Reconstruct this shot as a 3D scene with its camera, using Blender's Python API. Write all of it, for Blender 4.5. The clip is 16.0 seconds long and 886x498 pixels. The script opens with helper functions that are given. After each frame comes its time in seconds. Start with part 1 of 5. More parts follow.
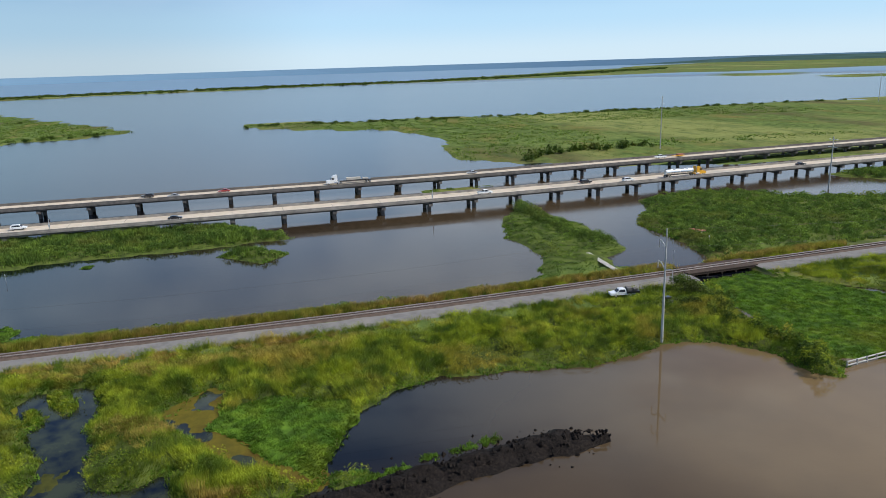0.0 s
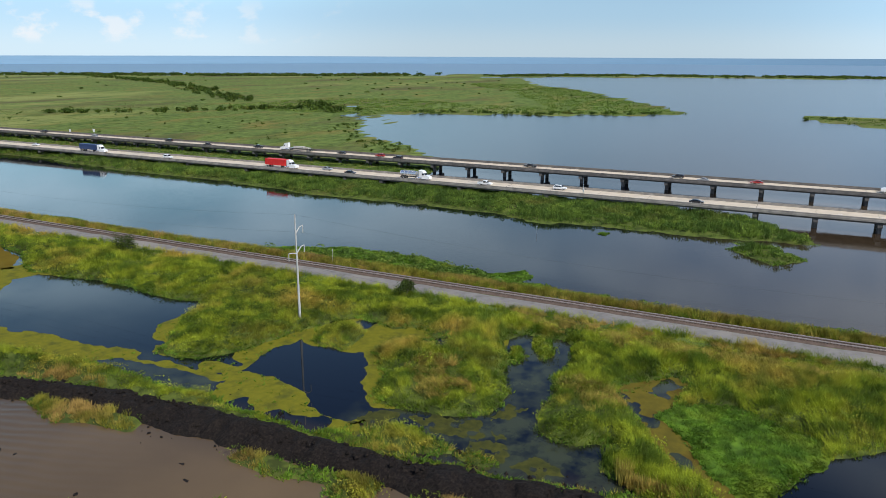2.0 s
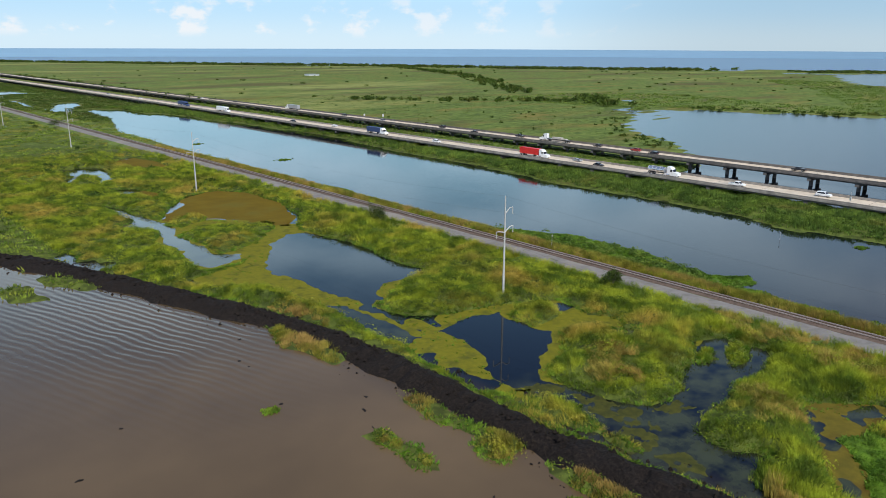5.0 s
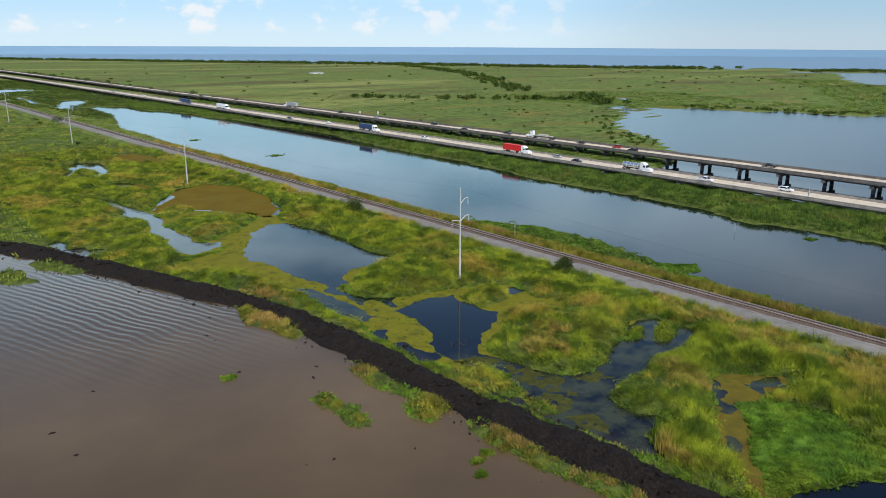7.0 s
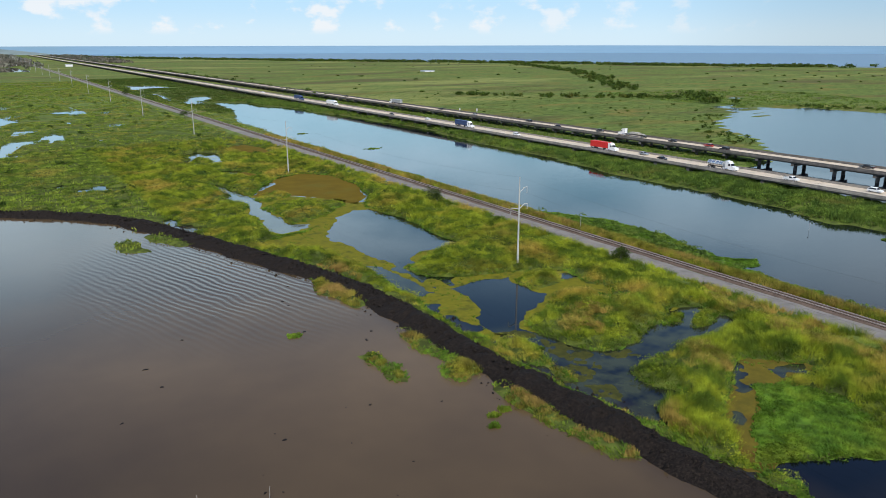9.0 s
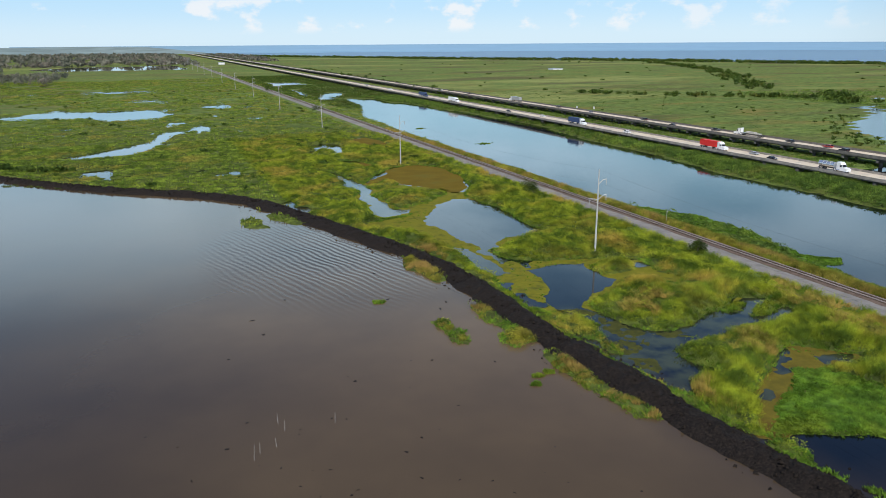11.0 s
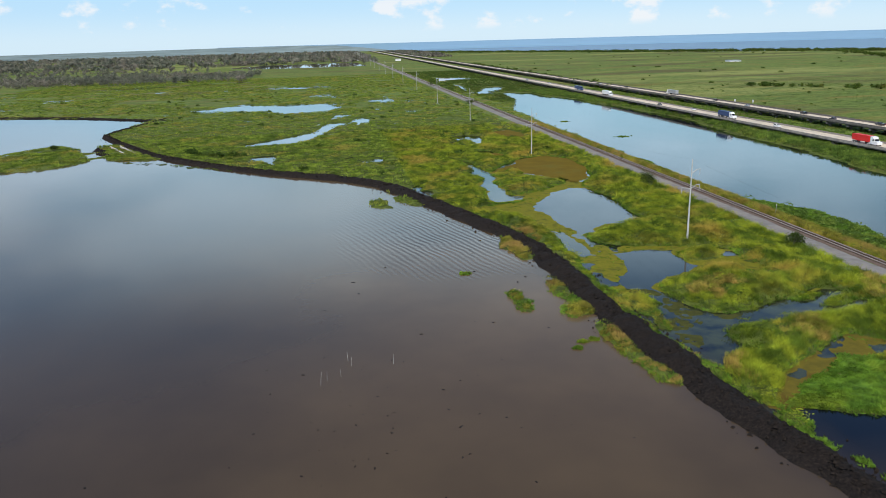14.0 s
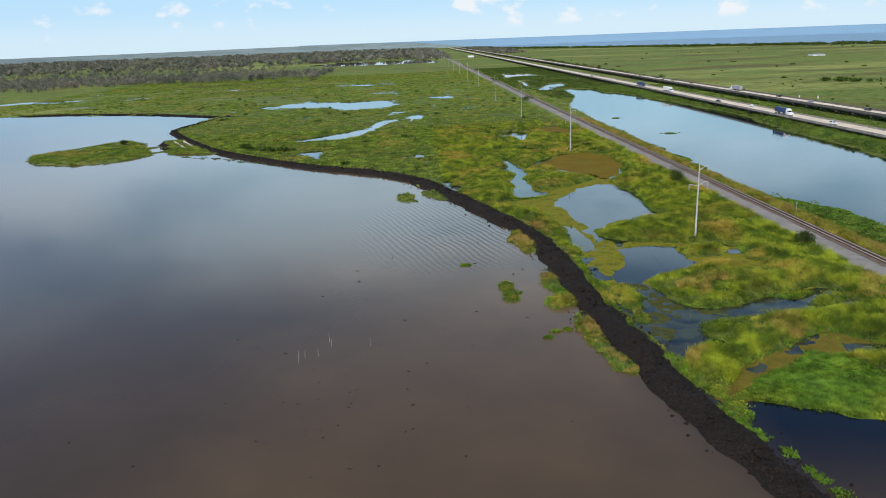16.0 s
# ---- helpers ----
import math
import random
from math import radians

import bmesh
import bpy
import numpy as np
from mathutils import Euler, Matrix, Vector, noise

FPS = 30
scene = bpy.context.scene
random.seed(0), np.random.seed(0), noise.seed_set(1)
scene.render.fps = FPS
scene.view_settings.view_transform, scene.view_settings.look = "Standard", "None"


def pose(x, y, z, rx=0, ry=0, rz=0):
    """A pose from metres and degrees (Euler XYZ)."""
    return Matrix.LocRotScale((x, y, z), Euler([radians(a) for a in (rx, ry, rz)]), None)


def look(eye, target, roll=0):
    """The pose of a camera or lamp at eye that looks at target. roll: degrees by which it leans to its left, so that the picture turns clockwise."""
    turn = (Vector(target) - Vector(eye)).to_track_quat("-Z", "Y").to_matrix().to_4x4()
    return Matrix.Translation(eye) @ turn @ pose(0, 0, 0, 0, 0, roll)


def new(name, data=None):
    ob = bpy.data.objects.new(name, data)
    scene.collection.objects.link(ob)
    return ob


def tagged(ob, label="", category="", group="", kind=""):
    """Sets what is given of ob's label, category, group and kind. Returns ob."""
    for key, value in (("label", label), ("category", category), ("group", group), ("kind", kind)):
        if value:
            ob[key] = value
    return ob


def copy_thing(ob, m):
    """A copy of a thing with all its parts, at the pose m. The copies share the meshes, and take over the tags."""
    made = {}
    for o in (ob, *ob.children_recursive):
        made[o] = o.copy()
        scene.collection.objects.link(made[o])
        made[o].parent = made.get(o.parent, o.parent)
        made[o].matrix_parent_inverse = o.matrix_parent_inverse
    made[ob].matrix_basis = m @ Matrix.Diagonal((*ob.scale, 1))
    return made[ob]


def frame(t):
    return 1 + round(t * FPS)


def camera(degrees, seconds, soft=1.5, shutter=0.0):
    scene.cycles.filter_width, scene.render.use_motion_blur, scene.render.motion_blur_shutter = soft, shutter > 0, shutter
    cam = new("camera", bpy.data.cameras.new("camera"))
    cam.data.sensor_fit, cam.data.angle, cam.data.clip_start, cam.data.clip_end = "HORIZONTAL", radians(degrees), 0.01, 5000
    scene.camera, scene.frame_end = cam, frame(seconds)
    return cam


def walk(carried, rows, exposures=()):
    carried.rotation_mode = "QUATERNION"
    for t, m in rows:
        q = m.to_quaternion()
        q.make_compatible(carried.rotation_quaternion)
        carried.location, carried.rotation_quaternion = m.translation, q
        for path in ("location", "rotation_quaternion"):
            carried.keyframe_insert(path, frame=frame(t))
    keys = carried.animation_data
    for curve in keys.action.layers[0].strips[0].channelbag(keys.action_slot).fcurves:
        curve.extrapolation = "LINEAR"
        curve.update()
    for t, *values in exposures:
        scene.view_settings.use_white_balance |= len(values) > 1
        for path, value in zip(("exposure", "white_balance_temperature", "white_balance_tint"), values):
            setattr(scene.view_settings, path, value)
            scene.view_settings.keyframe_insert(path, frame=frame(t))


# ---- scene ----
cam = camera(62.6, 16.0, soft=0.75)
PATH = [
    (0, (-13.112, 50.293, 54.108), (-11.24, 49.794, 53.61), -1.8),
    (0.5, (-12.057, 49.069, 54.157), (-10.127, 48.9, 53.659), -1.6),
    (1, (-10.357, 47.645, 53.553), (-8.428, 47.817, 53.053), -0.8),
    (1.5, (-9.665, 46.02, 53.43), (-7.804, 46.546, 52.923), -0.2),
    (2, (-8.718, 44.436, 53.11), (-6.987, 45.295, 52.595), 0.1),
    (2.5, (-7.685, 43.148, 52.56), (-6.092, 44.238, 52.039), 0.4),
    (3, (-7.182, 40.949, 52.606), (-5.693, 42.177, 52.082), 0.3),
    (3.5, (-6.713, 38.927, 52.482), (-5.35, 40.293, 51.953), 0.5),
    (4, (-6.621, 35.801, 52.599), (-5.337, 37.24, 52.069), 0.1),
    (6.5, (-5.776, 16.741, 53.258), (-4.501, 18.186, 52.724), 0.2),
    (7, (-5.825, 12.469, 53.532), (-4.563, 13.925, 52.995), 0.2),
    (7.5, (-5.677, 8.476, 53.53), (-4.45, 9.961, 52.993), 0.1),
    (8, (-5.736, 3.911, 53.771), (-4.564, 5.439, 53.231), 0.0),
    (8.5, (-4.94, -0.544, 53.551), (-3.834, 1.032, 53.012), -0.1),
    (9, (-4.559, -4.944, 53.677), (-3.537, -3.312, 53.136), -0.1),
    (11.5, (-0.882, -28.132, 54.286), (-0.244, -26.317, 53.742), -0.6),
    (12, (0.978, -31.922, 54.244), (1.536, -30.08, 53.7), -0.8),
    (12.5, (2.684, -35.934, 54.276), (3.168, -34.072, 53.73), -0.9),
    (13, (5.345, -39.496, 54.247), (5.751, -37.616, 53.701), -1.3),
    (13.5, (7.933, -43.125, 54.515), (8.268, -41.231, 53.966), -1.5),
    (14, (11.239, -46.015, 54.678), (11.51, -44.112, 54.127), -1.6),
    (14.5, (14.981, -48.545, 54.657), (15.194, -46.635, 54.106), -1.7),
    (15, (19.454, -50.801, 54.841), (19.604, -48.885, 54.29), -2.2),
    (15.5, (23.767, -53.542, 55.176), (23.864, -51.622, 54.624), -2.3),
    (16, (28.73, -54.767, 54.926), (28.795, -52.846, 54.372), -2.2),
]
walk(cam, [(t, look(eye, target, roll)) for t, eye, target, roll in PATH])

# ---- sky and sun ----
SUN_EL, SUN_AZ = 45.0, 206.0
world = bpy.data.worlds.new("sky")
scene.world = world
world.use_nodes = True
wt = world.node_tree
wn, wl = wt.nodes, wt.links
back = wn["Background"]
sky = wn.new("ShaderNodeTexSky")
sky.sky_type = "NISHITA"
sky.sun_disc = False
sky.sun_elevation = radians(SUN_EL)
sky.sun_rotation = radians(SUN_AZ)
sky.air_density, sky.dust_density, sky.ozone_density = 1.0, 0.6, 2.0
crd = wn.new("ShaderNodeTexCoord")
sep = wn.new("ShaderNodeSeparateXYZ")
wl.new(crd.outputs["Generated"], sep.inputs[0])


def wmath(op, a, b=None, clamp=False):
    n = wn.new("ShaderNodeMath")
    n.operation, n.use_clamp = op, clamp
    for i, v in enumerate((a, b)):
        if v is None:
            continue
        if isinstance(v, (int, float)):
            n.inputs[i].default_value = v
        else:
            wl.new(v, n.inputs[i])
    return n.outputs[0]


def wmix(f, a, b):
    n = wn.new("ShaderNodeMix")
    n.data_type = "RGBA"
    for i, v in ((0, f), (6, a), (7, b)):
        if isinstance(v, (int, float, tuple)):
            n.inputs[i].default_value = (*v, 1) if isinstance(v, tuple) else v
        else:
            wl.new(v, n.inputs[i])
    return n.outputs[2]


def wramp(v, lo, hi):
    n = wn.new("ShaderNodeMapRange")
    n.interpolation_type = "SMOOTHSTEP"
    wl.new(v, n.inputs[0])
    n.inputs[1].default_value, n.inputs[2].default_value = lo, hi
    return n.outputs[0]


def wnoise(scale, stretch, detail, offset):
    m = wn.new("ShaderNodeMapping")
    m.inputs["Scale"].default_value = stretch
    m.inputs["Location"].default_value = offset
    wl.new(crd.outputs["Generated"], m.inputs["Vector"])
    n = wn.new("ShaderNodeTexNoise")
    n.inputs["Scale"].default_value, n.inputs["Detail"].default_value, n.inputs["Roughness"].default_value = scale, detail, 0.55
    wl.new(m.outputs[0], n.inputs["Vector"])
    return n.outputs[0]


height = sep.outputs[2]
scaled = wn.new("ShaderNodeVectorMath")
scaled.operation = "SCALE"
wl.new(sky.outputs[0], scaled.inputs[0])
scaled.inputs[3].default_value = 0.115
haze = wmix(wramp(height, 0.0, 0.055), (0.69, 0.885, 1.03), (0.50, 0.78, 1.04))
away = wramp(wmath("ADD", wmath("MULTIPLY", sep.outputs[1], 0.9), wmath("MULTIPLY", sep.outputs[0], 0.4)), 0.45, 0.95)
haze = wmix(wramp(height, 0.05, 0.11), haze, wmix(away, (0.34, 0.585, 0.92), (0.48, 0.92, 1.17)))
haze = wmix(wramp(height, 0.10, 0.50), haze, (0.075, 0.20, 0.55))
air = wmix(wmath("SUBTRACT", 0.88, wmath("MULTIPLY", wramp(height, 0.0, 0.6), 0.45)), scaled.outputs[0], haze)
# thin high veil
lift = wmath("SUBTRACT", height, wmath("MULTIPLY", wramp(wmath("SUBTRACT", sep.outputs[0], sep.outputs[1]), 0.4, 1.3), 0.26))
veil = wmath("MULTIPLY", wramp(wnoise(3.2, (1, 1, 3.2), 5, (3, 1, 0)), 0.31, 0.61), wmath("MULTIPLY", wmath("SUBTRACT", wramp(height, 0.05, 0.15), wramp(lift, 0.22, 0.37)), 0.92, True))
air = wmix(veil, air, wmix(away, (0.74, 0.90, 1.10), (0.94, 1.29, 1.56)))
# small fair-weather cumulus low in the sky
puffs = wramp(wnoise(17.0, (1, 1, 1.6), 5, (0.4, 2.2, 0.13)), 0.53, 0.645)
north = wramp(sep.outputs[1], 0.35, 0.95)
band = wmath("MULTIPLY", wramp(height, 0.010, 0.022), wmath("SUBTRACT", 1.0, wramp(height, 0.045, 0.08)))
puffs = wmath("MULTIPLY", wmath("MULTIPLY", puffs, band), wmath("MULTIPLY", north, 0.8))
air = wmix(puffs, air, (0.93, 0.94, 0.96))
# a duller stretch of the eastern sky, a brighter one in the north and south-east
dull = wramp(wmath("ADD", wmath("MULTIPLY", sep.outputs[0], 0.95), wmath("MULTIPLY", sep.outputs[1], 0.31)), 0.90, 1.0)
gain = wmath("SUBTRACT", 1.10, wmath("MULTIPLY", dull, 0.24))
toned = wn.new("ShaderNodeVectorMath")
toned.operation = "SCALE"
wl.new(air, toned.inputs[0])
wl.new(gain, toned.inputs[3])
wl.new(toned.outputs[0], back.inputs[0])
back.inputs[1].default_value = 0.90

sun = new("sun", bpy.data.lights.new("sun", "SUN"))
sun.data.energy, sun.data.angle, sun.data.color = 4.9, radians(1.0), (1.0, 0.975, 0.93)
se, sa = radians(SUN_EL), radians(SUN_AZ)
sun.matrix_basis = look((300 * math.sin(sa) * math.cos(se), 300 * math.cos(sa) * math.cos(se), 300 * math.sin(se)), (0, 0, 0))


# ---- materials ----
def principled(name):
    m = bpy.data.materials.new(name)
    m.use_nodes = True
    return m, m.node_tree.nodes, m.node_tree.links, m.node_tree.nodes["Principled BSDF"]


def add_noise(n, l, vec, scale, detail=4, rough=0.6):
    t = n.new("ShaderNodeTexNoise")
    t.inputs["Scale"].default_value, t.inputs["Detail"].default_value, t.inputs["Roughness"].default_value = scale, detail, rough
    l.new(vec, t.inputs["Vector"])
    return t.outputs[0]


def remap(n, l, v, lo, hi):
    r = n.new("ShaderNodeMapRange")
    r.inputs[1].default_value, r.inputs[2].default_value = lo, hi
    l.new(v, r.inputs[0])
    return r.outputs[0]


def mixed(n, l, f, a, b):
    x = n.new("ShaderNodeMix")
    x.data_type = "RGBA"
    for i, v in ((0, f), (6, a), (7, b)):
        if isinstance(v, (int, float, tuple)):
            x.inputs[i].default_value = (*v, 1) if isinstance(v, tuple) else v
        else:
            l.new(v, x.inputs[i])
    return x.outputs[2]


def bumped(n, l, b, v, strength, distance):
    p = n.new("ShaderNodeBump")
    p.inputs["Strength"].default_value, p.inputs["Distance"].default_value = strength, distance
    l.new(v, p.inputs["Height"])
    l.new(p.outputs[0], b.inputs["Normal"])
    return p


def surface(name, c1, c2, scale, rough=0.8, bump=0.0, dist=0.05, metallic=0.0, c3=None, scale3=1.0):
    """A two- or three-tone surface in world scale with grain and fine relief."""
    m, n, l, b = principled(name)
    pos = n.new("ShaderNodeNewGeometry").outputs["Position"]
    v = add_noise(n, l, pos, scale)
    col = mixed(n, l, remap(n, l, v, 0.35, 0.65), c1, c2)
    if c3:
        col = mixed(n, l, remap(n, l, add_noise(n, l, pos, scale3, 5), 0.5, 0.68), col, c3)
    l.new(col, b.inputs["Base Color"])
    b.inputs["Roughness"].default_value, b.inputs["Metallic"].default_value = rough, metallic
    b.inputs["Specular IOR Level"].default_value = 0.5 if metallic else 0.12
    if bump:
        bumped(n, l, b, add_noise(n, l, pos, scale * 3, 5), bump, dist)
    return m


def leafy(name, green, dark, straw, big=0.05, straw_lo=0.52, straw_hi=0.72, sere=None, clump=0.55):
    """Leaves and blades: hue by clump and by blade, with some light through them."""
    m, n, l, b = principled(name)
    geo = n.new("ShaderNodeNewGeometry")
    pos, isl = geo.outputs["Position"], geo.outputs["Random Per Island"]
    col = mixed(n, l, remap(n, l, add_noise(n, l, pos, big * 4.0, 5), 0.43, 0.58), dark, green)
    col = mixed(n, l, remap(n, l, add_noise(n, l, pos, big, 4), straw_lo, straw_hi), col, straw)
    if sere:
        col = mixed(n, l, remap(n, l, add_noise(n, l, pos, 0.035, 6, 0.7), 0.54, 0.68), col, sere)
    tuft = add_noise(n, l, pos, clump, 3)
    tone = n.new("ShaderNodeMapRange")
    tone.inputs[1].default_value, tone.inputs[2].default_value, tone.inputs[3].default_value, tone.inputs[4].default_value = 0.36, 0.64, 0.62, 1.22
    l.new(tuft, tone.inputs[0])
    shade = n.new("ShaderNodeMath")
    shade.operation = "MULTIPLY"
    l.new(remap(n, l, isl, -2.2, 1.0), shade.inputs[0])
    l.new(tone.outputs[0], shade.inputs[1])
    hsv = n.new("ShaderNodeHueSaturation")
    l.new(col, hsv.inputs["Color"])
    l.new(shade.outputs[0], hsv.inputs["Value"])
    hsv.inputs["Saturation"].default_value = 1.0
    l.new(hsv.outputs[0], b.inputs["Base Color"])
    b.inputs["Roughness"].default_value = 0.75
    b.inputs["Specular IOR Level"].default_value = 0.2
    tr = n.new("ShaderNodeBsdfTranslucent")
    l.new(hsv.outputs[0], tr.inputs[0])
    mx = n.new("ShaderNodeMixShader")
    mx.inputs[0].default_value = 0.45
    l.new(b.outputs[0], mx.inputs[1])
    l.new(tr.outputs[0], mx.inputs[2])
    l.new(mx.outputs[0], n["Material Output"].inputs[0])
    return m


def plain(name, c, rough=0.5, metallic=0.0, coat=0.0):
    m, n, l, b = principled(name)
    pos = n.new("ShaderNodeTexCoord").outputs["Object"]
    v = add_noise(n, l, pos, 3.0, 5)
    l.new(mixed(n, l, remap(n, l, v, 0.3, 0.8), c, tuple(x * 0.72 for x in c)), b.inputs["Base Color"])
    b.inputs["Roughness"].default_value, b.inputs["Metallic"].default_value, b.inputs["Coat Weight"].default_value = rough, metallic, coat
    return m


def water_material():
    m, n, l, b = principled("water")
    pos = n.new("ShaderNodeNewGeometry").outputs["Position"]
    silt_and_shade = n.new("ShaderNodeAttribute")
    silt_and_shade.attribute_name = "silt_and_shade"
    cloudy = add_noise(n, l, pos, 0.012, 5)
    brown = mixed(n, l, remap(n, l, cloudy, 0.35, 0.65), (0.096, 0.063, 0.030), (0.172, 0.114, 0.054))
    col = mixed(n, l, silt_and_shade.outputs["Fac"], (0.0025, 0.0035, 0.006), brown)
    murk = n.new("ShaderNodeAttribute")
    murk.attribute_name = "murk"
    weed = n.new("ShaderNodeMath")
    weed.operation = "MULTIPLY"
    l.new(murk.outputs["Fac"], weed.inputs[0])
    l.new(remap(n, l, add_noise(n, l, pos, 0.22, 6), 0.36, 0.58), weed.inputs[1])
    col = mixed(n, l, weed.outputs[0], col, (0.036, 0.041, 0.018))
    # the far sea's pale hazy blue is painted into its base colour
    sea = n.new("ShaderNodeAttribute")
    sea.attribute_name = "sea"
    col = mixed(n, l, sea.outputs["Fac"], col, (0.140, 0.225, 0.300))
    l.new(col, b.inputs["Base Color"])
    chop = n.new("ShaderNodeAttribute")
    chop.attribute_name = "chop"
    l.new(chop.outputs["Fac"], b.inputs["Roughness"])
    b.inputs["IOR"].default_value = 1.33
    # wind ripples in patches, and a train of wavelets beside the bank
    mp = n.new("ShaderNodeMapping")
    mp.inputs["Scale"].default_value = (1.0, 0.45, 1.0)
    mp.inputs["Rotation"].default_value = (0, 0, radians(35))
    l.new(pos, mp.inputs["Vector"])
    fine = add_noise(n, l, mp.outputs[0], 1.1, 3)
    patch = remap(n, l, add_noise(n, l, pos, 0.018, 3), 0.36, 0.66)
    wav = n.new("ShaderNodeTexWave")
    wav.inputs["Scale"].default_value, wav.inputs["Distortion"].default_value = 0.18, 5.0
    wav.inputs["Detail"].default_value, wav.inputs["Detail Scale"].default_value = 2.0, 0.5
    m2 = n.new("ShaderNodeMapping")
    m2.inputs["Rotation"].default_value = (0, 0, radians(-18))
    l.new(pos, m2.inputs["Vector"])
    l.new(m2.outputs[0], wav.inputs["Vector"])
    train = n.new("ShaderNodeAttribute")
    train.attribute_name = "wavelets"

    def times(a, b):
        k = n.new("ShaderNodeMath")
        k.operation = "MULTIPLY"
        l.new(a, k.inputs[0])
        l.new(b, k.inputs[1])
        return k.outputs[0]

    add = n.new("ShaderNodeMath")
    add.operation = "ADD"
    l.new(times(times(fine, patch), remap(n, l, chop.outputs["Fac"], 0.02, 0.05)), add.inputs[0])
    l.new(times(wav.outputs["Fac"], train.outputs["Fac"]), add.inputs[1])
    bumped(n, l, b, add.outputs[0], 0.5, 0.045)
    return m


WATER = water_material()
def ground_material():
    m, n, l, b = principled("marsh_ground")
    pos = n.new("ShaderNodeNewGeometry").outputs["Position"]
    col = mixed(n, l, remap(n, l, add_noise(n, l, pos, 0.16, 6), 0.36, 0.64), (0.066, 0.098, 0.024), (0.150, 0.195, 0.048))
    mp = n.new("ShaderNodeMapping")
    mp.inputs["Scale"].default_value = (0.40, 1.0, 1.0)
    mp.inputs["Rotation"].default_value = (0, 0, radians(38))
    l.new(pos, mp.inputs["Vector"])
    col = mixed(n, l, remap(n, l, add_noise(n, l, mp.outputs[0], 0.03, 6), 0.50, 0.66), col, (0.165, 0.140, 0.04))
    col = mixed(n, l, remap(n, l, add_noise(n, l, mp.outputs[0], 0.009, 6), 0.52, 0.62), col, (0.100, 0.092, 0.036))
    col = mixed(n, l, remap(n, l, add_noise(n, l, mp.outputs[0], 0.0042, 5), 0.53, 0.62), col, (0.20, 0.215, 0.065))
    col = mixed(n, l, remap(n, l, add_noise(n, l, mp.outputs[0], 0.07, 6, 0.7), 0.50, 0.72), col, (0.050, 0.078, 0.020))
    peat = n.new("ShaderNodeAttribute")
    peat.attribute_name = "peat"
    col = mixed(n, l, peat.outputs["Fac"], col, mixed(n, l, remap(n, l, add_noise(n, l, pos, 0.4, 5), 0.4, 0.62), (0.034, 0.045, 0.012), (0.095, 0.120, 0.022)))
    l.new(col, b.inputs["Base Color"])
    b.inputs["Roughness"].default_value = 1.0
    b.inputs["Specular IOR Level"].default_value = 0.05
    bumped(n, l, b, add_noise(n, l, pos, 0.5, 6), 0.9, 0.35)
    return m


GROUND = ground_material()
MUD = surface("black_mud", (0.0065, 0.0052, 0.0045), (0.019, 0.0145, 0.012), 2.4, 0.9, 1.0, 0.25, 0, (0.032, 0.024, 0.018), 2.9)
GRAVEL = surface("limestone_gravel", (0.150, 0.140, 0.128), (0.205, 0.192, 0.176), 0.5, 0.95, 0.4, 0.03, 0, (0.24, 0.215, 0.18), 0.06)
BALLAST = surface("rusty_ballast", (0.085, 0.060, 0.047), (0.135, 0.098, 0.076), 1.2, 0.95, 0.6, 0.05)
DECK = surface("pale_concrete_deck", (0.49, 0.41, 0.305), (0.57, 0.48, 0.37), 0.25, 0.9, 0.2, 0.02, 0, (0.38, 0.34, 0.28), 0.06)
CONCRETE = surface("weathered_concrete", (0.21, 0.19, 0.165), (0.30, 0.275, 0.24), 0.4, 0.9, 0.3, 0.02, 0, (0.17, 0.155, 0.14), 0.3)
# stained parapet tone; also carries the shade below the bridge decks
DARKCON = surface("stained_and_shaded_concrete", (0.10, 0.092, 0.085), (0.17, 0.155, 0.14), 0.5, 0.9, 0.3, 0.02)
STEEL = surface("rail_steel", (0.40, 0.33, 0.29), (0.52, 0.45, 0.41), 3.0, 0.45, 0, 0, 0.4)
TIE = surface("creosoted_wood", (0.045, 0.032, 0.025), (0.085, 0.060, 0.045), 2.0, 0.9)
POLE = surface("spun_concrete", (0.33, 0.33, 0.315), (0.42, 0.42, 0.40), 0.8, 0.8)
GALV = plain("galvanised_steel", (0.60, 0.61, 0.62), 0.4, 0.6)
DUCK = surface("duckweed_film", (0.115, 0.110, 0.008), (0.150, 0.138, 0.010), 0.9, 0.95, 0.6, 0.04, 0, (0.065, 0.070, 0.010), 0.3)
SCUM = surface("rust_scum", (0.098, 0.066, 0.004), (0.128, 0.087, 0.005), 0.12, 0.98, 0.15, 0.02, 0, (0.095, 0.080, 0.012), 0.06)
REED = leafy("reed_blades", (0.43, 0.49, 0.035), (0.135, 0.205, 0.018), (0.55, 0.40, 0.07), 0.05, 0.53, 0.67, (0.30, 0.26, 0.04))
FARGRASS = leafy("far_marsh_grass", (0.32, 0.41, 0.048), (0.125, 0.195, 0.024), (0.44, 0.36, 0.07), 0.04, 0.53, 0.67, (0.26, 0.24, 0.05))
SLICK = surface("olive_slick", (0.030, 0.034, 0.009), (0.062, 0.062, 0.011), 0.7, 0.9, 0.3, 0.03)
PLAINGRASS = leafy("plain_grass_blades", (0.135, 0.215, 0.034), (0.085, 0.140, 0.024), (0.20, 0.175, 0.05), 0.022, 0.50, 0.64)
BANKREED = leafy("bank_reed_blades", (0.215, 0.315, 0.045), (0.105, 0.180, 0.030), (0.25, 0.255, 0.055), 0.05, 0.55, 0.75)
STRAW = leafy("dead_straw_blades", (0.52, 0.42, 0.09), (0.38, 0.33, 0.06), (0.50, 0.34, 0.08), 0.09, 0.42, 0.6)
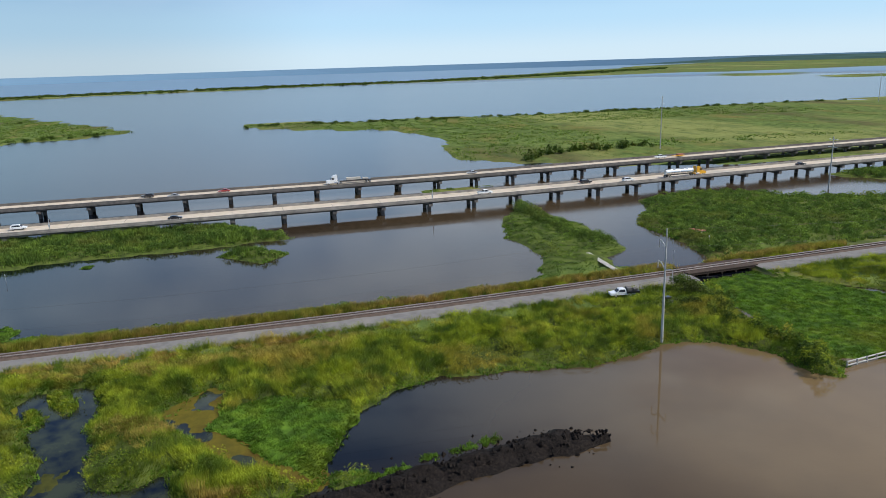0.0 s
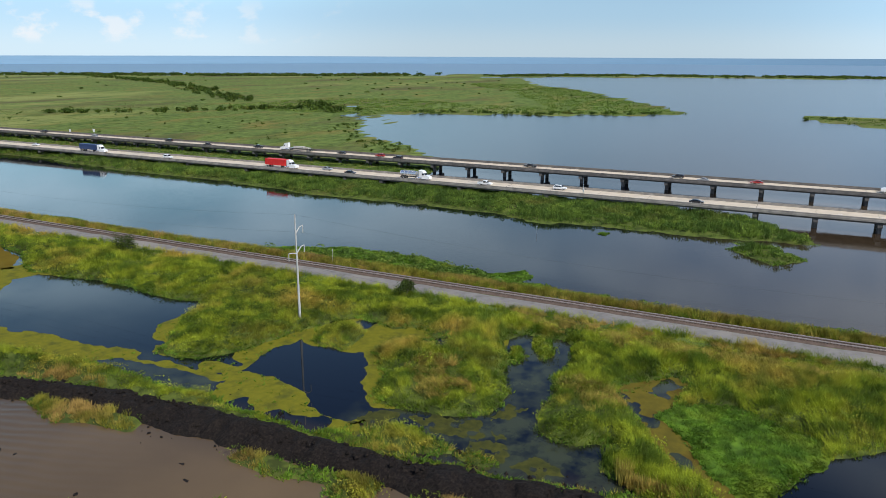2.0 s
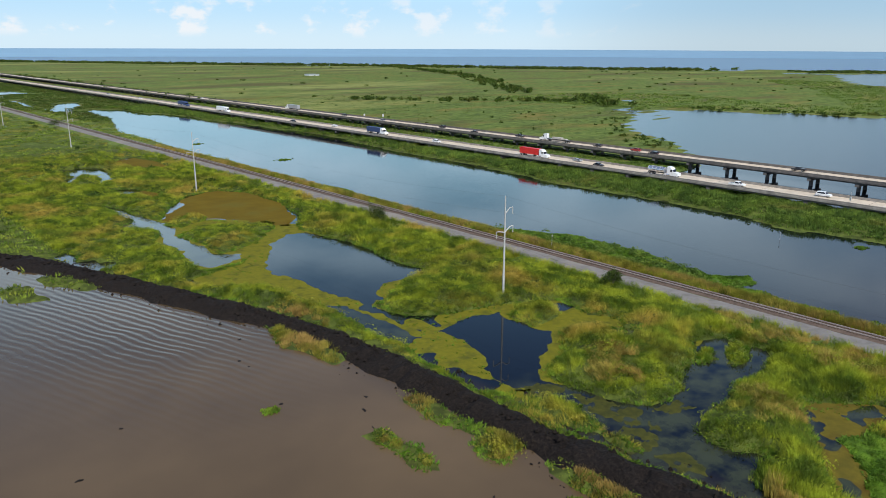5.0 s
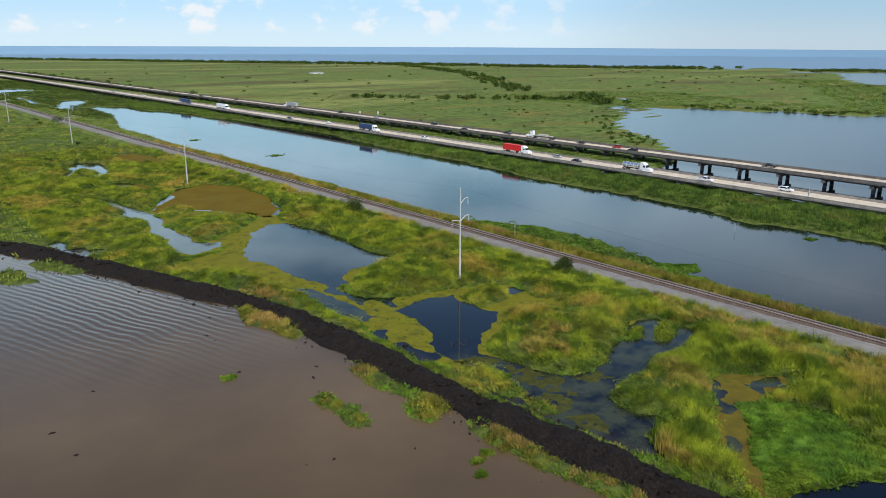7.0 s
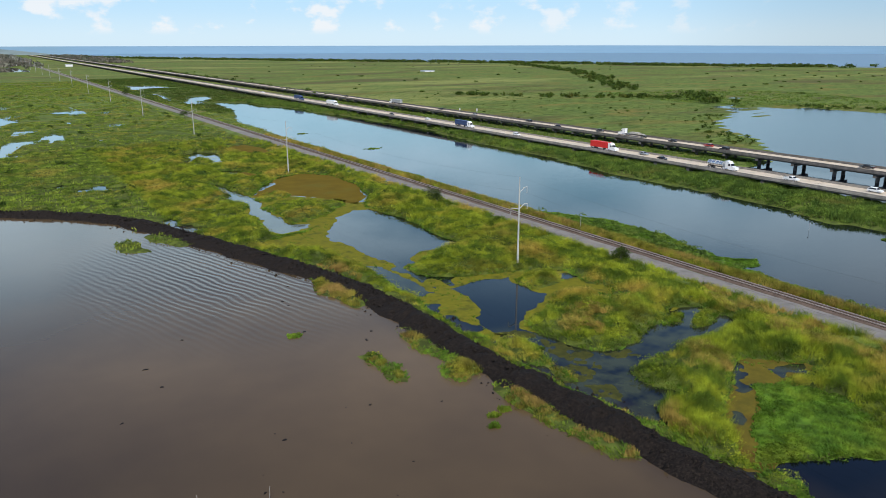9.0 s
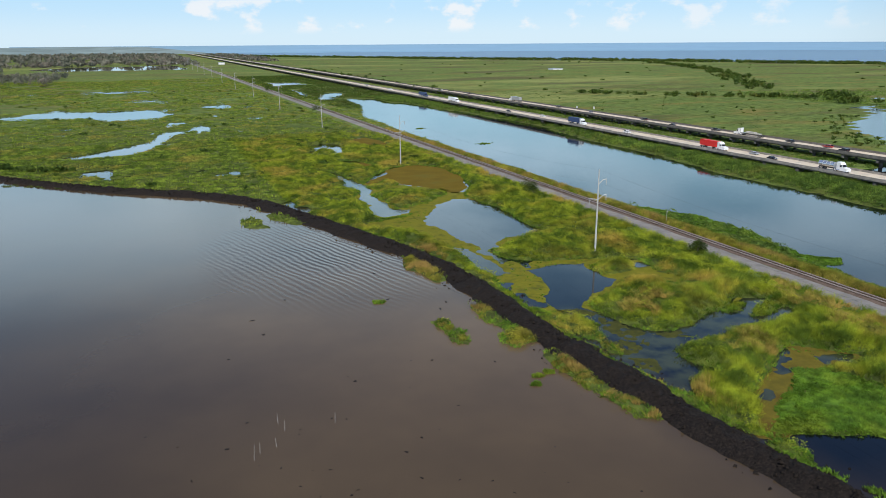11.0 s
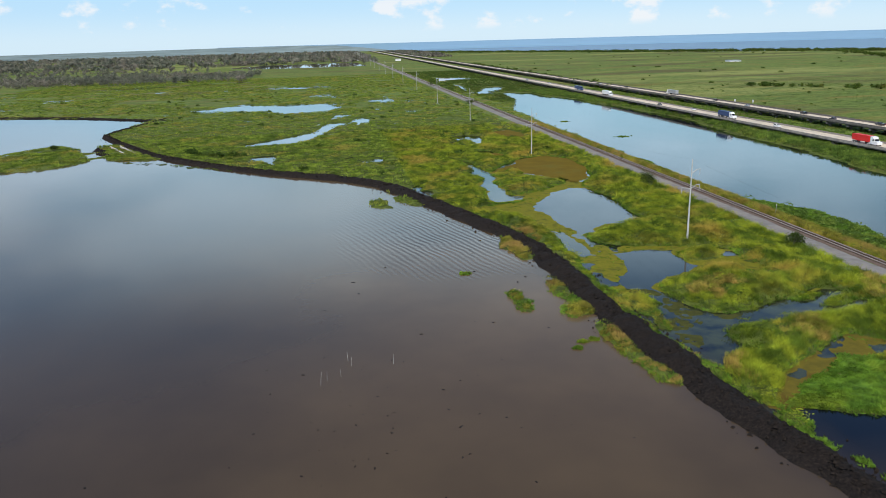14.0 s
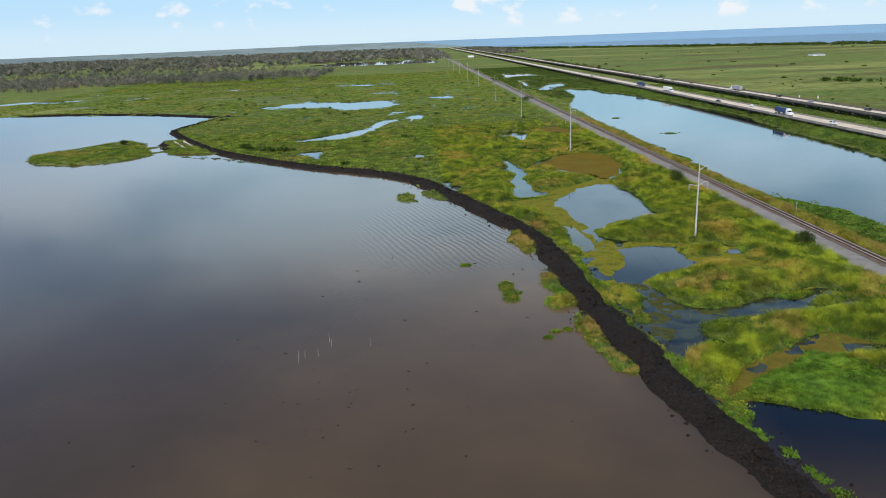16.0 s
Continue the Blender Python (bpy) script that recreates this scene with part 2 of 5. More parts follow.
OCHRE = surface("ochre_scum", (0.085, 0.070, 0.010), (0.125, 0.098, 0.012), 0.5, 0.95, 0.3, 0.03, 0, (0.080, 0.045, 0.008), 0.12)
DRYREED = leafy("dry_reed_blades", (0.36, 0.34, 0.05), (0.25, 0.24, 0.03), (0.46, 0.31, 0.09), 0.09, 0.46, 0.64)
FLOATLEAF = leafy("floating_leaves", (0.18, 0.315, 0.028), (0.105, 0.205, 0.020), (0.23, 0.28, 0.025), 0.06)
BUSHLEAF = leafy("bush_leaves", (0.11, 0.165, 0.022), (0.060, 0.105, 0.016), (0.15, 0.15, 0.028), 0.05)
DARKLEAF = leafy("dark_bush_leaves", (0.080, 0.120, 0.020), (0.045, 0.072, 0.012), (0.10, 0.11, 0.02), 0.1)
# paler than real leaves: aerial haze is put into the woods' colour
WOODLEAF = leafy("hazed_wood_leaves", (0.22, 0.225, 0.16), (0.18, 0.185, 0.135), (0.265, 0.23, 0.18), 0.006, 0.45, 0.6, None, 0.03)
BARK = surface("bark", (0.10, 0.085, 0.07), (0.19, 0.165, 0.14), 1.5, 0.95)
PLANK = surface("grey_planks", (0.34, 0.32, 0.28), (0.46, 0.43, 0.38), 1.2, 0.9)
WHITE = plain("white_paint", (0.80, 0.80, 0.79), 0.35, 0, 0.5)
BLACKP = plain("black_paint", (0.015, 0.015, 0.018), 0.3, 0, 0.6)
GREYP = plain("silver_grey_paint", (0.38, 0.39, 0.40), 0.35, 0.3, 0.5)
REDP = plain("red_paint", (0.34, 0.02, 0.018), 0.35, 0, 0.5)
BRIGHTRED = plain("bright_red_container", (0.62, 0.025, 0.02), 0.5)
BLUEP = plain("navy_container", (0.03, 0.055, 0.14), 0.5)
YELLOWP = plain("orange_yellow_paint", (0.75, 0.38, 0.02), 0.35, 0, 0.5)
CHROME = plain("polished_tank", (0.72, 0.73, 0.74), 0.22, 0.8)
GLASS = plain("dark_glass", (0.012, 0.014, 0.018), 0.08)
RUBBER = plain("rubber", (0.02, 0.02, 0.02), 0.85)
RUST = plain("rusty_roofing", (0.34, 0.12, 0.07), 0.8)



# ---- helpers ----
def hash2(ix, iy, seed):
    h = (ix * 374761393 + iy * 668265263 + seed * 982451653) & 0xFFFFFFFF
    h = ((h ^ (h >> 13)) * 1274126177) & 0xFFFFFFFF
    return ((h ^ (h >> 16)) & 0xFFFF) / 65535.0


def vnoise(x, y, seed=0):
    xf, yf = np.floor(x), np.floor(y)
    ix, iy = xf.astype(np.int64) + 100000, yf.astype(np.int64) + 100000
    u, v = x - xf, y - yf
    u, v = u * u * (3 - 2 * u), v * v * (3 - 2 * v)
    a, b = hash2(ix, iy, seed), hash2(ix + 1, iy, seed)
    c, d = hash2(ix, iy + 1, seed), hash2(ix + 1, iy + 1, seed)
    return (a * (1 - u) + b * u) * (1 - v) + (c * (1 - u) + d * u) * v


def fbm(x, y, scale, seed=0, octaves=3):
    """Noise of about -1 to 1; scale in metres."""
    s, amp, tot = 0, 1.0, 0.0
    for o in range(octaves):
        k = 2 ** o / scale
        s = s + amp * (vnoise(x * k, y * k, seed + 17 * o) * 2 - 1)
        tot += amp
        amp *= 0.5
    return s / tot


def inside(x, y, poly):
    """Signed distance to a polygon, positive inside."""
    p = np.asarray(poly, float)
    best = np.full(x.shape, 1e18)
    odd = np.zeros(x.shape, bool)
    for (ax, ay), (bx, by) in zip(p, np.roll(p, -1, 0)):
        ex, ey = bx - ax, by - ay
        t = np.clip(((x - ax) * ex + (y - ay) * ey) / (ex * ex + ey * ey + 1e-12), 0, 1)
        best = np.minimum(best, (x - ax - t * ex) ** 2 + (y - ay - t * ey) ** 2)
        if ay != by:
            odd ^= ((ay > y) != (by > y)) & (x < (bx - ax) * (y - ay) / (by - ay) + ax)
    return np.where(odd, 1, -1) * np.sqrt(best)


def along(line, step):
    """Points every step metres on a smooth curve through the given ones, with their directions."""
    p = np.asarray(line, float)
    q = np.vstack([2 * p[0] - p[1], p, 2 * p[-1] - p[-2]])
    out = []
    for i in range(len(p) - 1):
        a, b, c, d = q[i:i + 4]
        k = max(2, int(np.hypot(*(c - b)) / step))
        t = np.arange(k)[:, None] / k
        out.append(0.5 * (2 * b + (c - a) * t + (2 * a - 5 * b + 4 * c - d) * t ** 2 + (3 * b - a - 3 * c + d) * t ** 3))
    pts = np.vstack(out + [p[-1:]])
    d = np.gradient(pts, axis=0)
    return pts, d / np.linalg.norm(d, axis=1, keepdims=True)


def mesh_of(name, verts, faces, material, smooth=False):
    verts, faces = np.asarray(verts, np.float32), np.asarray(faces, np.int32)
    me = bpy.data.meshes.new(name)
    k = faces.shape[1]
    me.vertices.add(len(verts))
    me.vertices.foreach_set("co", verts.ravel())
    me.loops.add(faces.size)
    me.loops.foreach_set("vertex_index", faces.ravel())
    me.polygons.add(len(faces))
    me.polygons.foreach_set("loop_start", np.arange(0, faces.size, k, dtype=np.int32))
    me.polygons.foreach_set("use_smooth", np.full(len(faces), smooth))
    me.materials.append(material)
    me.update(calc_edges=True)
    return me


def grid_faces(nx, ny):
    i = (np.arange(ny - 1)[:, None] * nx + np.arange(nx - 1)[None, :]).ravel()
    return np.stack([i, i + 1, i + 1 + nx, i + nx], 1)


def part(name, bm, material, parent, label=""):
    """One mesh object under a thing or a part."""
    me = bm
    if isinstance(bm, bmesh.types.BMesh):
        me = bpy.data.meshes.new(name)
        bm.to_mesh(me)
        bm.free()
        me.materials.append(material)
    ob = new(name, me)
    ob.parent = parent
    return tagged(ob, label)


def thing(name, label, category, m=None, group="", kind=""):
    ob = new(name)
    ob.empty_display_size = 0.2
    if m is not None:
        ob.matrix_basis = m
    return tagged(ob, label, category, group, kind)


def block(sx, sy, sz, c=(0, 0, 0), bevel=0.0, taper=1.0):
    """A bevelled block with its base at c; taper narrows its top."""
    bm = bmesh.new()
    bmesh.ops.create_cube(bm, size=1)
    for v in bm.verts:
        k = taper if v.co.z > 0 else 1
        v.co = Vector((c[0] + v.co.x * sx * k, c[1] + v.co.y * sy * k, c[2] + (v.co.z + 0.5) * sz))
    if bevel:
        bmesh.ops.bevel(bm, geom=bm.edges[:], offset=bevel, segments=2, affect="EDGES")
    return bm


def tube(a, b, r0, r1=None, n=8):
    bm = bmesh.new()
    a, b = Vector(a), Vector(b)
    m = Matrix.Translation((a + b) / 2) @ (b - a).to_track_quat("Z", "Y").to_matrix().to_4x4()
    bmesh.ops.create_cone(bm, cap_ends=True, segments=n, radius1=r0, radius2=r0 if r1 is None else r1, depth=(b - a).length, matrix=m)
    return bm


def merge(*parts):
    out = bmesh.new()
    for p in parts:
        me = bpy.data.meshes.new("tmp")
        p.to_mesh(me)
        p.free()
        out.from_mesh(me)
        bpy.data.meshes.remove(me)
    return out


def blades(name, x, y, z, height, per, width, spread, material, label, category, seed=1, lean=0.35):
    """Tufts of tapered blades, as one mass of growth."""
    rng = np.random.default_rng(seed)
    n = len(x)
    k = n * per
    X, Y, Z, H = (np.repeat(np.asarray(v, float), per) for v in (x, y, z, height))
    r, a = spread * np.sqrt(rng.random(k)), rng.random(k) * 2 * np.pi
    bx, by = X + r * np.cos(a), Y + r * np.sin(a)
    h = H * (0.6 + 0.55 * rng.random(k))
    f = rng.random(k) * np.pi
    w = width * (0.6 + 0.8 * rng.random(k))
    way = 2 * np.pi * fbm(X, Y, 9, 201, 2)
    tx = bx + h * lean * (0.7 * np.cos(way) + 0.7 * rng.normal(size=k)) + 0.25 * r * np.cos(a)
    ty = by + h * lean * (0.7 * np.sin(way) + 0.7 * rng.normal(size=k)) + 0.25 * r * np.sin(a)
    v = np.empty((k, 3, 3))
    v[:, 0] = np.stack([bx - w * np.cos(f), by - w * np.sin(f), Z - 0.05], 1)
    v[:, 1] = np.stack([bx + w * np.cos(f), by + w * np.sin(f), Z - 0.05], 1)
    v[:, 2] = np.stack([tx, ty, Z + h], 1)
    me = mesh_of(name, v.reshape(-1, 3), np.arange(3 * k).reshape(-1, 3), material)
    return tagged(new(name, me), label, category, "", "stuff")


def crown_arrays(cx, cy, cz, rx, ry, rz, leaves, size, rng):
    """Leaf clumps through an uneven crown."""
    d = rng.normal(size=(leaves, 3))
    d /= np.linalg.norm(d, axis=1, keepdims=True)
    lump = 0.72 + 0.28 * np.sin(d[:, 0] * 5 + cx) * np.cos(d[:, 1] * 4 + cy) + 0.15 * rng.normal(size=leaves)
    r = lump * (0.55 + 0.45 * rng.random(leaves))
    c = np.stack([cx + d[:, 0] * r * rx, cy + d[:, 1] * r * ry, cz + d[:, 2] * r * rz], 1)
    u, w = rng.normal(size=(leaves, 3)), rng.normal(size=(leaves, 3))
    u /= np.linalg.norm(u, axis=1, keepdims=True)
    w /= np.linalg.norm(w, axis=1, keepdims=True)
    s = size * (0.6 + 0.8 * rng.random((leaves, 1)))
    return np.stack([c + u * s, c - u * s * 0.6 + w * s * 0.6, c - u * s * 0.4 - w * s * 0.7], 1)


def growth(name, spots, material, label, category, leaves, size, seed):
    """Many distant trees or shrubs as one mass: spots are x, y, base, radius, height."""
    rng = np.random.default_rng(seed)
    out = []
    for x, y, z, r, h in spots:
        out.append(crown_arrays(x, y, z + h * 0.5, r, r, h * 0.5, leaves, size * r, rng))
        b = r * 0.03 + 0.04
        out.append(np.array([[[x - b, y, z - 0.3], [x + b, y, z - 0.3], [x, y, z + h * 0.8]], [[x, y - b, z - 0.3], [x, y + b, z - 0.3], [x, y, z + h * 0.8]]]))
    v = np.concatenate(out).reshape(-1, 3)
    me = mesh_of(name, v, np.arange(len(v)).reshape(-1, 3), material)
    return tagged(new(name, me), label, category, "", "stuff")


def mounds(name, x, y, z, radius, height, per, size, material, label, category, seed):
    """Rounded clumps of broad-leaved weeds, as one mass of growth."""
    rng = np.random.default_rng(seed)
    k = len(x) * per
    X, Y, Z, Rr, H = (np.repeat(np.asarray(v, float), per) for v in (x, y, z, radius, height))
    a, q = rng.random(k) * 2 * np.pi, np.sqrt(rng.random(k))
    lump = 0.8 + 0.35 * np.sin(a * 3 + X) * np.cos(a * 2 + Y)
    c = np.stack([X + Rr * q * lump * np.cos(a), Y + Rr * q * lump * np.sin(a), Z + H * np.sqrt(np.clip(1 - q ** 2, 0.02, 1)) * (0.75 + 0.35 * rng.random(k))], 1)
    u, w = rng.normal(size=(k, 3)), rng.normal(size=(k, 3))
    u[:, 2] *= 0.7
    u /= np.linalg.norm(u, axis=1, keepdims=True)
    w /= np.linalg.norm(w, axis=1, keepdims=True)
    s = size * (0.6 + 0.8 * rng.random((k, 1)))
    v = np.stack([c + u * s * 1.2, c - u * s * 0.6 + w * s * 0.6, c - u * s * 0.4 - w * s * 0.7], 1).reshape(-1, 3)
    return tagged(new(name, mesh_of(name, v, np.arange(3 * k).reshape(-1, 3), material)), label, category, "", "stuff")


# ---- the lie of the land ----
RAIL_X = 137.2
DECK_Z = 4.3


def eases(v, width):
    return np.logaddexp(0, np.asarray(v, float) / width) * width


def rail_bend(y):
    """How far the railway and its road swing east towards the south."""
    return 0.055 * eases(25 - np.asarray(y, float), 12)


def bridge_bend(y):
    """How far the road bridges swing east towards the south."""
    return 0.062 * eases(-30 - np.asarray(y, float), 15)


BANK = [(74, 3), (75, 11), (74, 20), (72.4, 29), (70.2, 40), (68.4, 50), (67.8, 60), (66.6, 71), (64.7, 90), (64.5, 108), (63.8, 124),
        (61.4, 146), (55, 166), (48.7, 185), (41.5, 206), (30, 235), (13, 256), (-19, 281), (-52, 315), (-82, 353), (-114, 411), (-137, 458)]
LANDS, PONDS = [], []
# floating leaf mats
MAT_SOUTH = [(135, -55), (138, -72), (112, -88), (100, -110), (84, -80), (84, -58), (86, -50), (97, -48), (123, -51)]
MAT_NEAR = [(96, 60), (102, 56), (104, 50), (101, 43), (98, 37), (92, 37), (86, 40), (81, 43), (76, 46), (82, 50), (88, 53.5), (92, 56)]
MAT_CANAL = [(143, 190), (148, 178), (153.6, 170), (158.5, 157), (159.4, 148), (158.7, 138), (157, 129), (155, 120), (153, 112), (156, 108.5), (159.5, 104), (155, 101), (148.5, 104), (149, 99.5), (148.5, 91), (149, 80), (144, 78)]


def land(*pts):
    LANDS.append(pts)


def pond(*pts):
    PONDS.append(pts)


# marsh between the bank and the railway, with the far plain behind it
land((150, -50), (147, 40), (146, 60), (147, 95), (150, 104), (152, 113), (156, 131), (157, 150), (150, 168), (146, 190), (148, 260), (150, 380), (153, 520), (167, 588), (172, 612), (176, 670), (172, 800), (160, 960), (175, 1100),
     (190, 4700), (-4700, 4700), (-4700, 900), (-900, 720), (-355, 652), (-271, 638), (-193, 600), (-123, 560), (-139, 464), (-116, 413), (-84, 355),
     (-53, 318), (-20, 284), (11, 260), (30, 237), (43, 208), (54, 178), (62, 152), (65, 119), (66, 92), (67, 71), (70, 58), (72, 50), (75, 44), (79, 45),
     (86, 41), (93, 38), (100, 29), (103, 21), (101, 11), (99, -2), (99, -13), (103, -25), (102, -34), (94, -39), (86, -41), (79, -43), (83, -49), (97, -47), (123, -50))
# south of the trestle, along the line
land((132, -73), (152, -73), (157, -119), (410, -4700), (60, -4700), (115, -1200), (118, -300), (114, -92))
# berm under the road bridges, the eastern marsh and the outer shore
land((221, 37), (219, 76), (219, 100), (215, 117), (216, 125), (221, 136), (222, 146), (224, 168), (223, 191), (222, 217), (229, 262), (238, 380), (236, 520), (212, 712), (196, 800), (205, 960), (215, 1100), (225, 4700), (430, 4700),
     (450, 3596), (720, 2952), (1062, 2247), (1367, 1750), (1539, 1262), (1755, 1000), (1634, 655), (1459, 588), (1236, 473), (1154, 392), (906, 255), (708, 144),
     (666, 200), (629, 271), (605, 373), (572, 405), (506, 345), (445, 322), (384, 274), (345, 236), (322, 212), (300, 200), (278, 200), (258, 170), (254, 103), (250, 60), (233, 44))
# outer barrier strip
land((1650, 850), (1840, 538), (1975, -11), (2000, -555), (2030, -1050), (1950, -1420), (1800, -2500), (3000, -4600), (4300, -4300), (4007, -2854), (2630, -1060),
     (2115, -373), (2110, -16), (2010, 591), (1893, 954))
# southern marsh behind the bridges
land((694, 54), (624, -32), (590, -70), (488, -90), (434, -73), (384, -71), (354, -92), (320, -130), (305, -190), (296, -260), (265, -330), (255, -4700), (700, -4700),
     (661, -443), (684, -189), (708, -26), (729, 51))
land((206, 60), (215, 55), (203, 41), (193, 49))
land((144, -10), (154, -20), (171, -29), (194, -27), (219, -33), (238, -46), (233, -52), (216, -53), (202, -57), (190, -55), (173, -55), (168, -53), (164, -44), (155, -42), (151, -46),
     (153, -52), (149, -55), (144, -53))
land((146, -60), (149, -63), (154, -70), (164, -71), (176, -74), (188, -72), (201, -75), (217, -87), (235, -93), (240, -110), (240, -123), (231, -135), (219, -151), (207, -166), (200, -177), (196, -250), (146, -250))
land((243, -200), (233, -210), (235, -250), (254, -260), (258, -223), (254, -206))
land((1447, -1100), (1640, -1110), (1740, -1250), (1540, -1290))
land((1175, -1110), (1300, -1160), (1330, -1330), (1200, -1250))
# weeds between the bank and the southern pond
land((72, 44), (76, 43), (75.5, 40), (74, 38), (73, 40))
land((-184, 345), (-190, 368), (-172, 382), (-158, 406), (-153, 420), (-134, 402), (-111, 348), (-127, 326), (-142, 319), (-168, 328))
land((284, -18), (290, -24), (290, -54), (285, -52))
# weedy end of the canal
land((160, 705), (185, 722), (213, 705), (230, 760), (230, 4700), (165, 4700))
# grassy spoil on the lake side of the bank
land((57, 110), (60.5, 110), (60.5, 100), (62, 88), (56, 87), (56, 91), (58.5, 95), (56.5, 102))
land((46, 105), (49.5, 104), (48.5, 99), (50, 96), (48, 91), (46, 94), (46.5, 98))
land((58.5, 82), (62, 83), (63.5, 72), (63.5, 65.5), (64.5, 58.5), (63.5, 55), (60.5, 57), (60, 63.5), (59, 71.5))
land((56.5, 150.5), (60, 150.5), (60, 145.5), (60.5, 139.5), (61, 133), (61, 128), (56.5, 127), (56, 134), (54, 139))
land((28, 227), (35, 221), (38.5, 206.5), (42, 197), (37, 197.5), (30.5, 208))
land((22, 210.5), (27.5, 210.5), (29.5, 195), (22.5, 198.5))
land((-128, 412), (-113, 408), (-88, 361), (-79, 342), (-95, 343), (-104, 352), (-122, 396))
# wet hollows, in part under duckweed
WET = [[(56, 188.5), (62, 192.5), (72.5, 194), (82, 206), (98, 225), (105, 223.5), (103.5, 215.5), (104.5, 199), (106, 183.5), (103.5, 168), (104, 160.5), (102.5, 157), (96, 156.5),
        (91.5, 154.5), (85.5, 150), (80.5, 147.5), (79, 143), (81.5, 138.5), (87.5, 133.5), (95, 131.5), (102.5, 129), (109, 127.5), (112, 122.5), (109, 114), (112.5, 108.5), (108.5, 105.5),
        (102.5, 109), (97, 111.5), (91.5, 105.5), (80.5, 100.5), (80.5, 97), (71.5, 97), (67.5, 103.5), (70, 125), (70, 136.5), (70.5, 154), (69, 169)],
       [(71, 101), (80, 97.5), (82, 91.5), (82, 87), (84, 83.5), (87.5, 83), (92.5, 83.5), (97.5, 86), (104.5, 87), (113.5, 91.5), (118, 90), (118.5, 85.5), (119.5, 81), (117, 78), (112.5, 77.5),
        (107.5, 77), (102.5, 79), (97.5, 78), (94, 76.5), (88.5, 77), (83.5, 75.5), (82.5, 72.5), (82.5, 68), (84.5, 65.5), (81, 64), (77.5, 62.5), (74, 57.5), (71.5, 62), (70, 72), (69, 84), (68.5, 96)],
       [(103, 68), (107, 65), (111, 61), (109, 57), (102.5, 58), (96, 58.5), (92, 55), (88, 52.5), (84.5, 50.5), (79, 46.5), (76, 44.5), (75, 46.5), (79, 51), (81, 55), (86.5, 58), (91, 60.5), (95, 64)],
       [(68, 287.5), (71.5, 284.5), (72.5, 265), (75.5, 254), (76.5, 242), (86.5, 246.5), (101, 230), (85, 211), (87, 205.5), (71.5, 195), (64, 194.5), (62.5, 199.5), (65.5, 217), (64.5, 229), (69.5, 243), (59.5, 251.5), (68, 261)],
       [(75, 255), (88, 276), (99, 289.5), (112, 291), (119, 278), (118, 256), (111.5, 233), (104.5, 221), (98, 225), (94, 238), (86.5, 246.5), (75.5, 249.5)],
       [(108.5, 105), (112, 102.5), (108, 100), (104.5, 101)]]
# open pools among them
OPEN = [[(80.5, 128), (85, 128.5), (91, 129), (97, 127), (95, 123.5), (96, 116.5), (98, 113.5), (91, 109.5), (86, 107), (81, 103), (78, 99), (75, 100), (73.5, 101.5), (74, 106.5), (78, 113), (80.5, 120.5)],
        [(88.5, 208), (96.5, 213), (102, 212.5), (106, 198), (107, 184), (105.5, 173), (106, 165), (106, 160), (96.5, 158), (89.5, 158.5), (85.5, 154.5), (83.5, 149), (79.5, 150.5), (77, 159.5), (77, 172.5), (74.5, 182), (80, 193.5)],
        [(70, 156), (75, 151), (75, 141), (76, 133), (76, 127), (72, 127), (70, 133), (70, 142)],
        [(66, 97), (72, 98), (79, 99), (84, 87), (95, 86), (122, 94), (125, 76), (100, 74), (84, 60), (66, 56), (66, 80)],
        [(105, 130.5), (109, 129), (113, 124), (107, 126)],
        [(68, 289), (73, 286), (73, 265), (75, 254), (75, 243), (71.5, 234), (72.5, 222), (72.5, 208), (77, 203), (71, 197), (65, 197), (63.5, 202), (66.5, 217), (66, 229), (70, 243), (58, 251.5), (68, 261)],
        [(107.5, 106), (113, 102.5), (108, 99), (103.5, 101)]]
# weed films drifting on the eastern pool, and clear water in the ochre channel
STREAKS = [[(80, 97), (80, 88), (82, 84), (79, 80), (77, 86), (78, 94)], [(72, 83), (76, 81), (80, 79), (76, 75), (72, 77)], [(72, 101), (77, 99), (80, 96), (77.5, 95), (74, 97)],
           [(84, 83), (89, 82), (90, 79), (86, 79)], [(72, 76), (76, 74), (75, 68), (72, 70)]]
CHANNEL_CLEAR = [[(103, 69), (100, 64), (96, 60), (92, 59), (90, 58), (92, 63), (97, 67)], [(107, 63), (112, 61), (108, 57), (102, 59), (103, 61)], [(86, 57), (88, 54), (86, 53), (83, 52), (81, 54)]]
ISLETS = [[(74.5, 344), (81.5, 358), (88, 349.5), (82.5, 336.5), (75.5, 337)], [(72.5, 234), (80, 236), (90.5, 231.5), (98.5, 229), (97.5, 223.5), (86.5, 213.5), (77.5, 206.5), (73, 207), (73.5, 221)],
          [(75, 250), (83.5, 254), (88.5, 250), (85, 245), (74.5, 246.5)], [(97, 125.5), (103, 127.5), (107, 125), (108, 121), (104.5, 117.5), (98, 117.5), (96, 116.5), (95.5, 122.5)],
          [(71, 97), (74.5, 94.5), (77, 91.5), (75, 89), (73.5, 84), (71, 85), (69.5, 88.5), (69, 94)], [(71.5, 83.5), (73.5, 80.5), (73.5, 75), (70.5, 78)],
          [(67, 168.5), (68, 163), (70.5, 152.5), (70.5, 143), (70.5, 137), (70, 126.5), (66.5, 130.5), (66, 140), (66, 155.5)], [(117, 87.5), (119, 84), (111, 81), (108, 82.5)], [(110, 89), (113, 88), (107, 85), (104, 86)]]
for p in WET:
    pond(*p)
pond((75, 375), (88.5, 381), (95, 375.5), (92, 355), (90, 339), (80.5, 330.5), (75.5, 327.5), (70, 340), (74.5, 352), (80, 360))
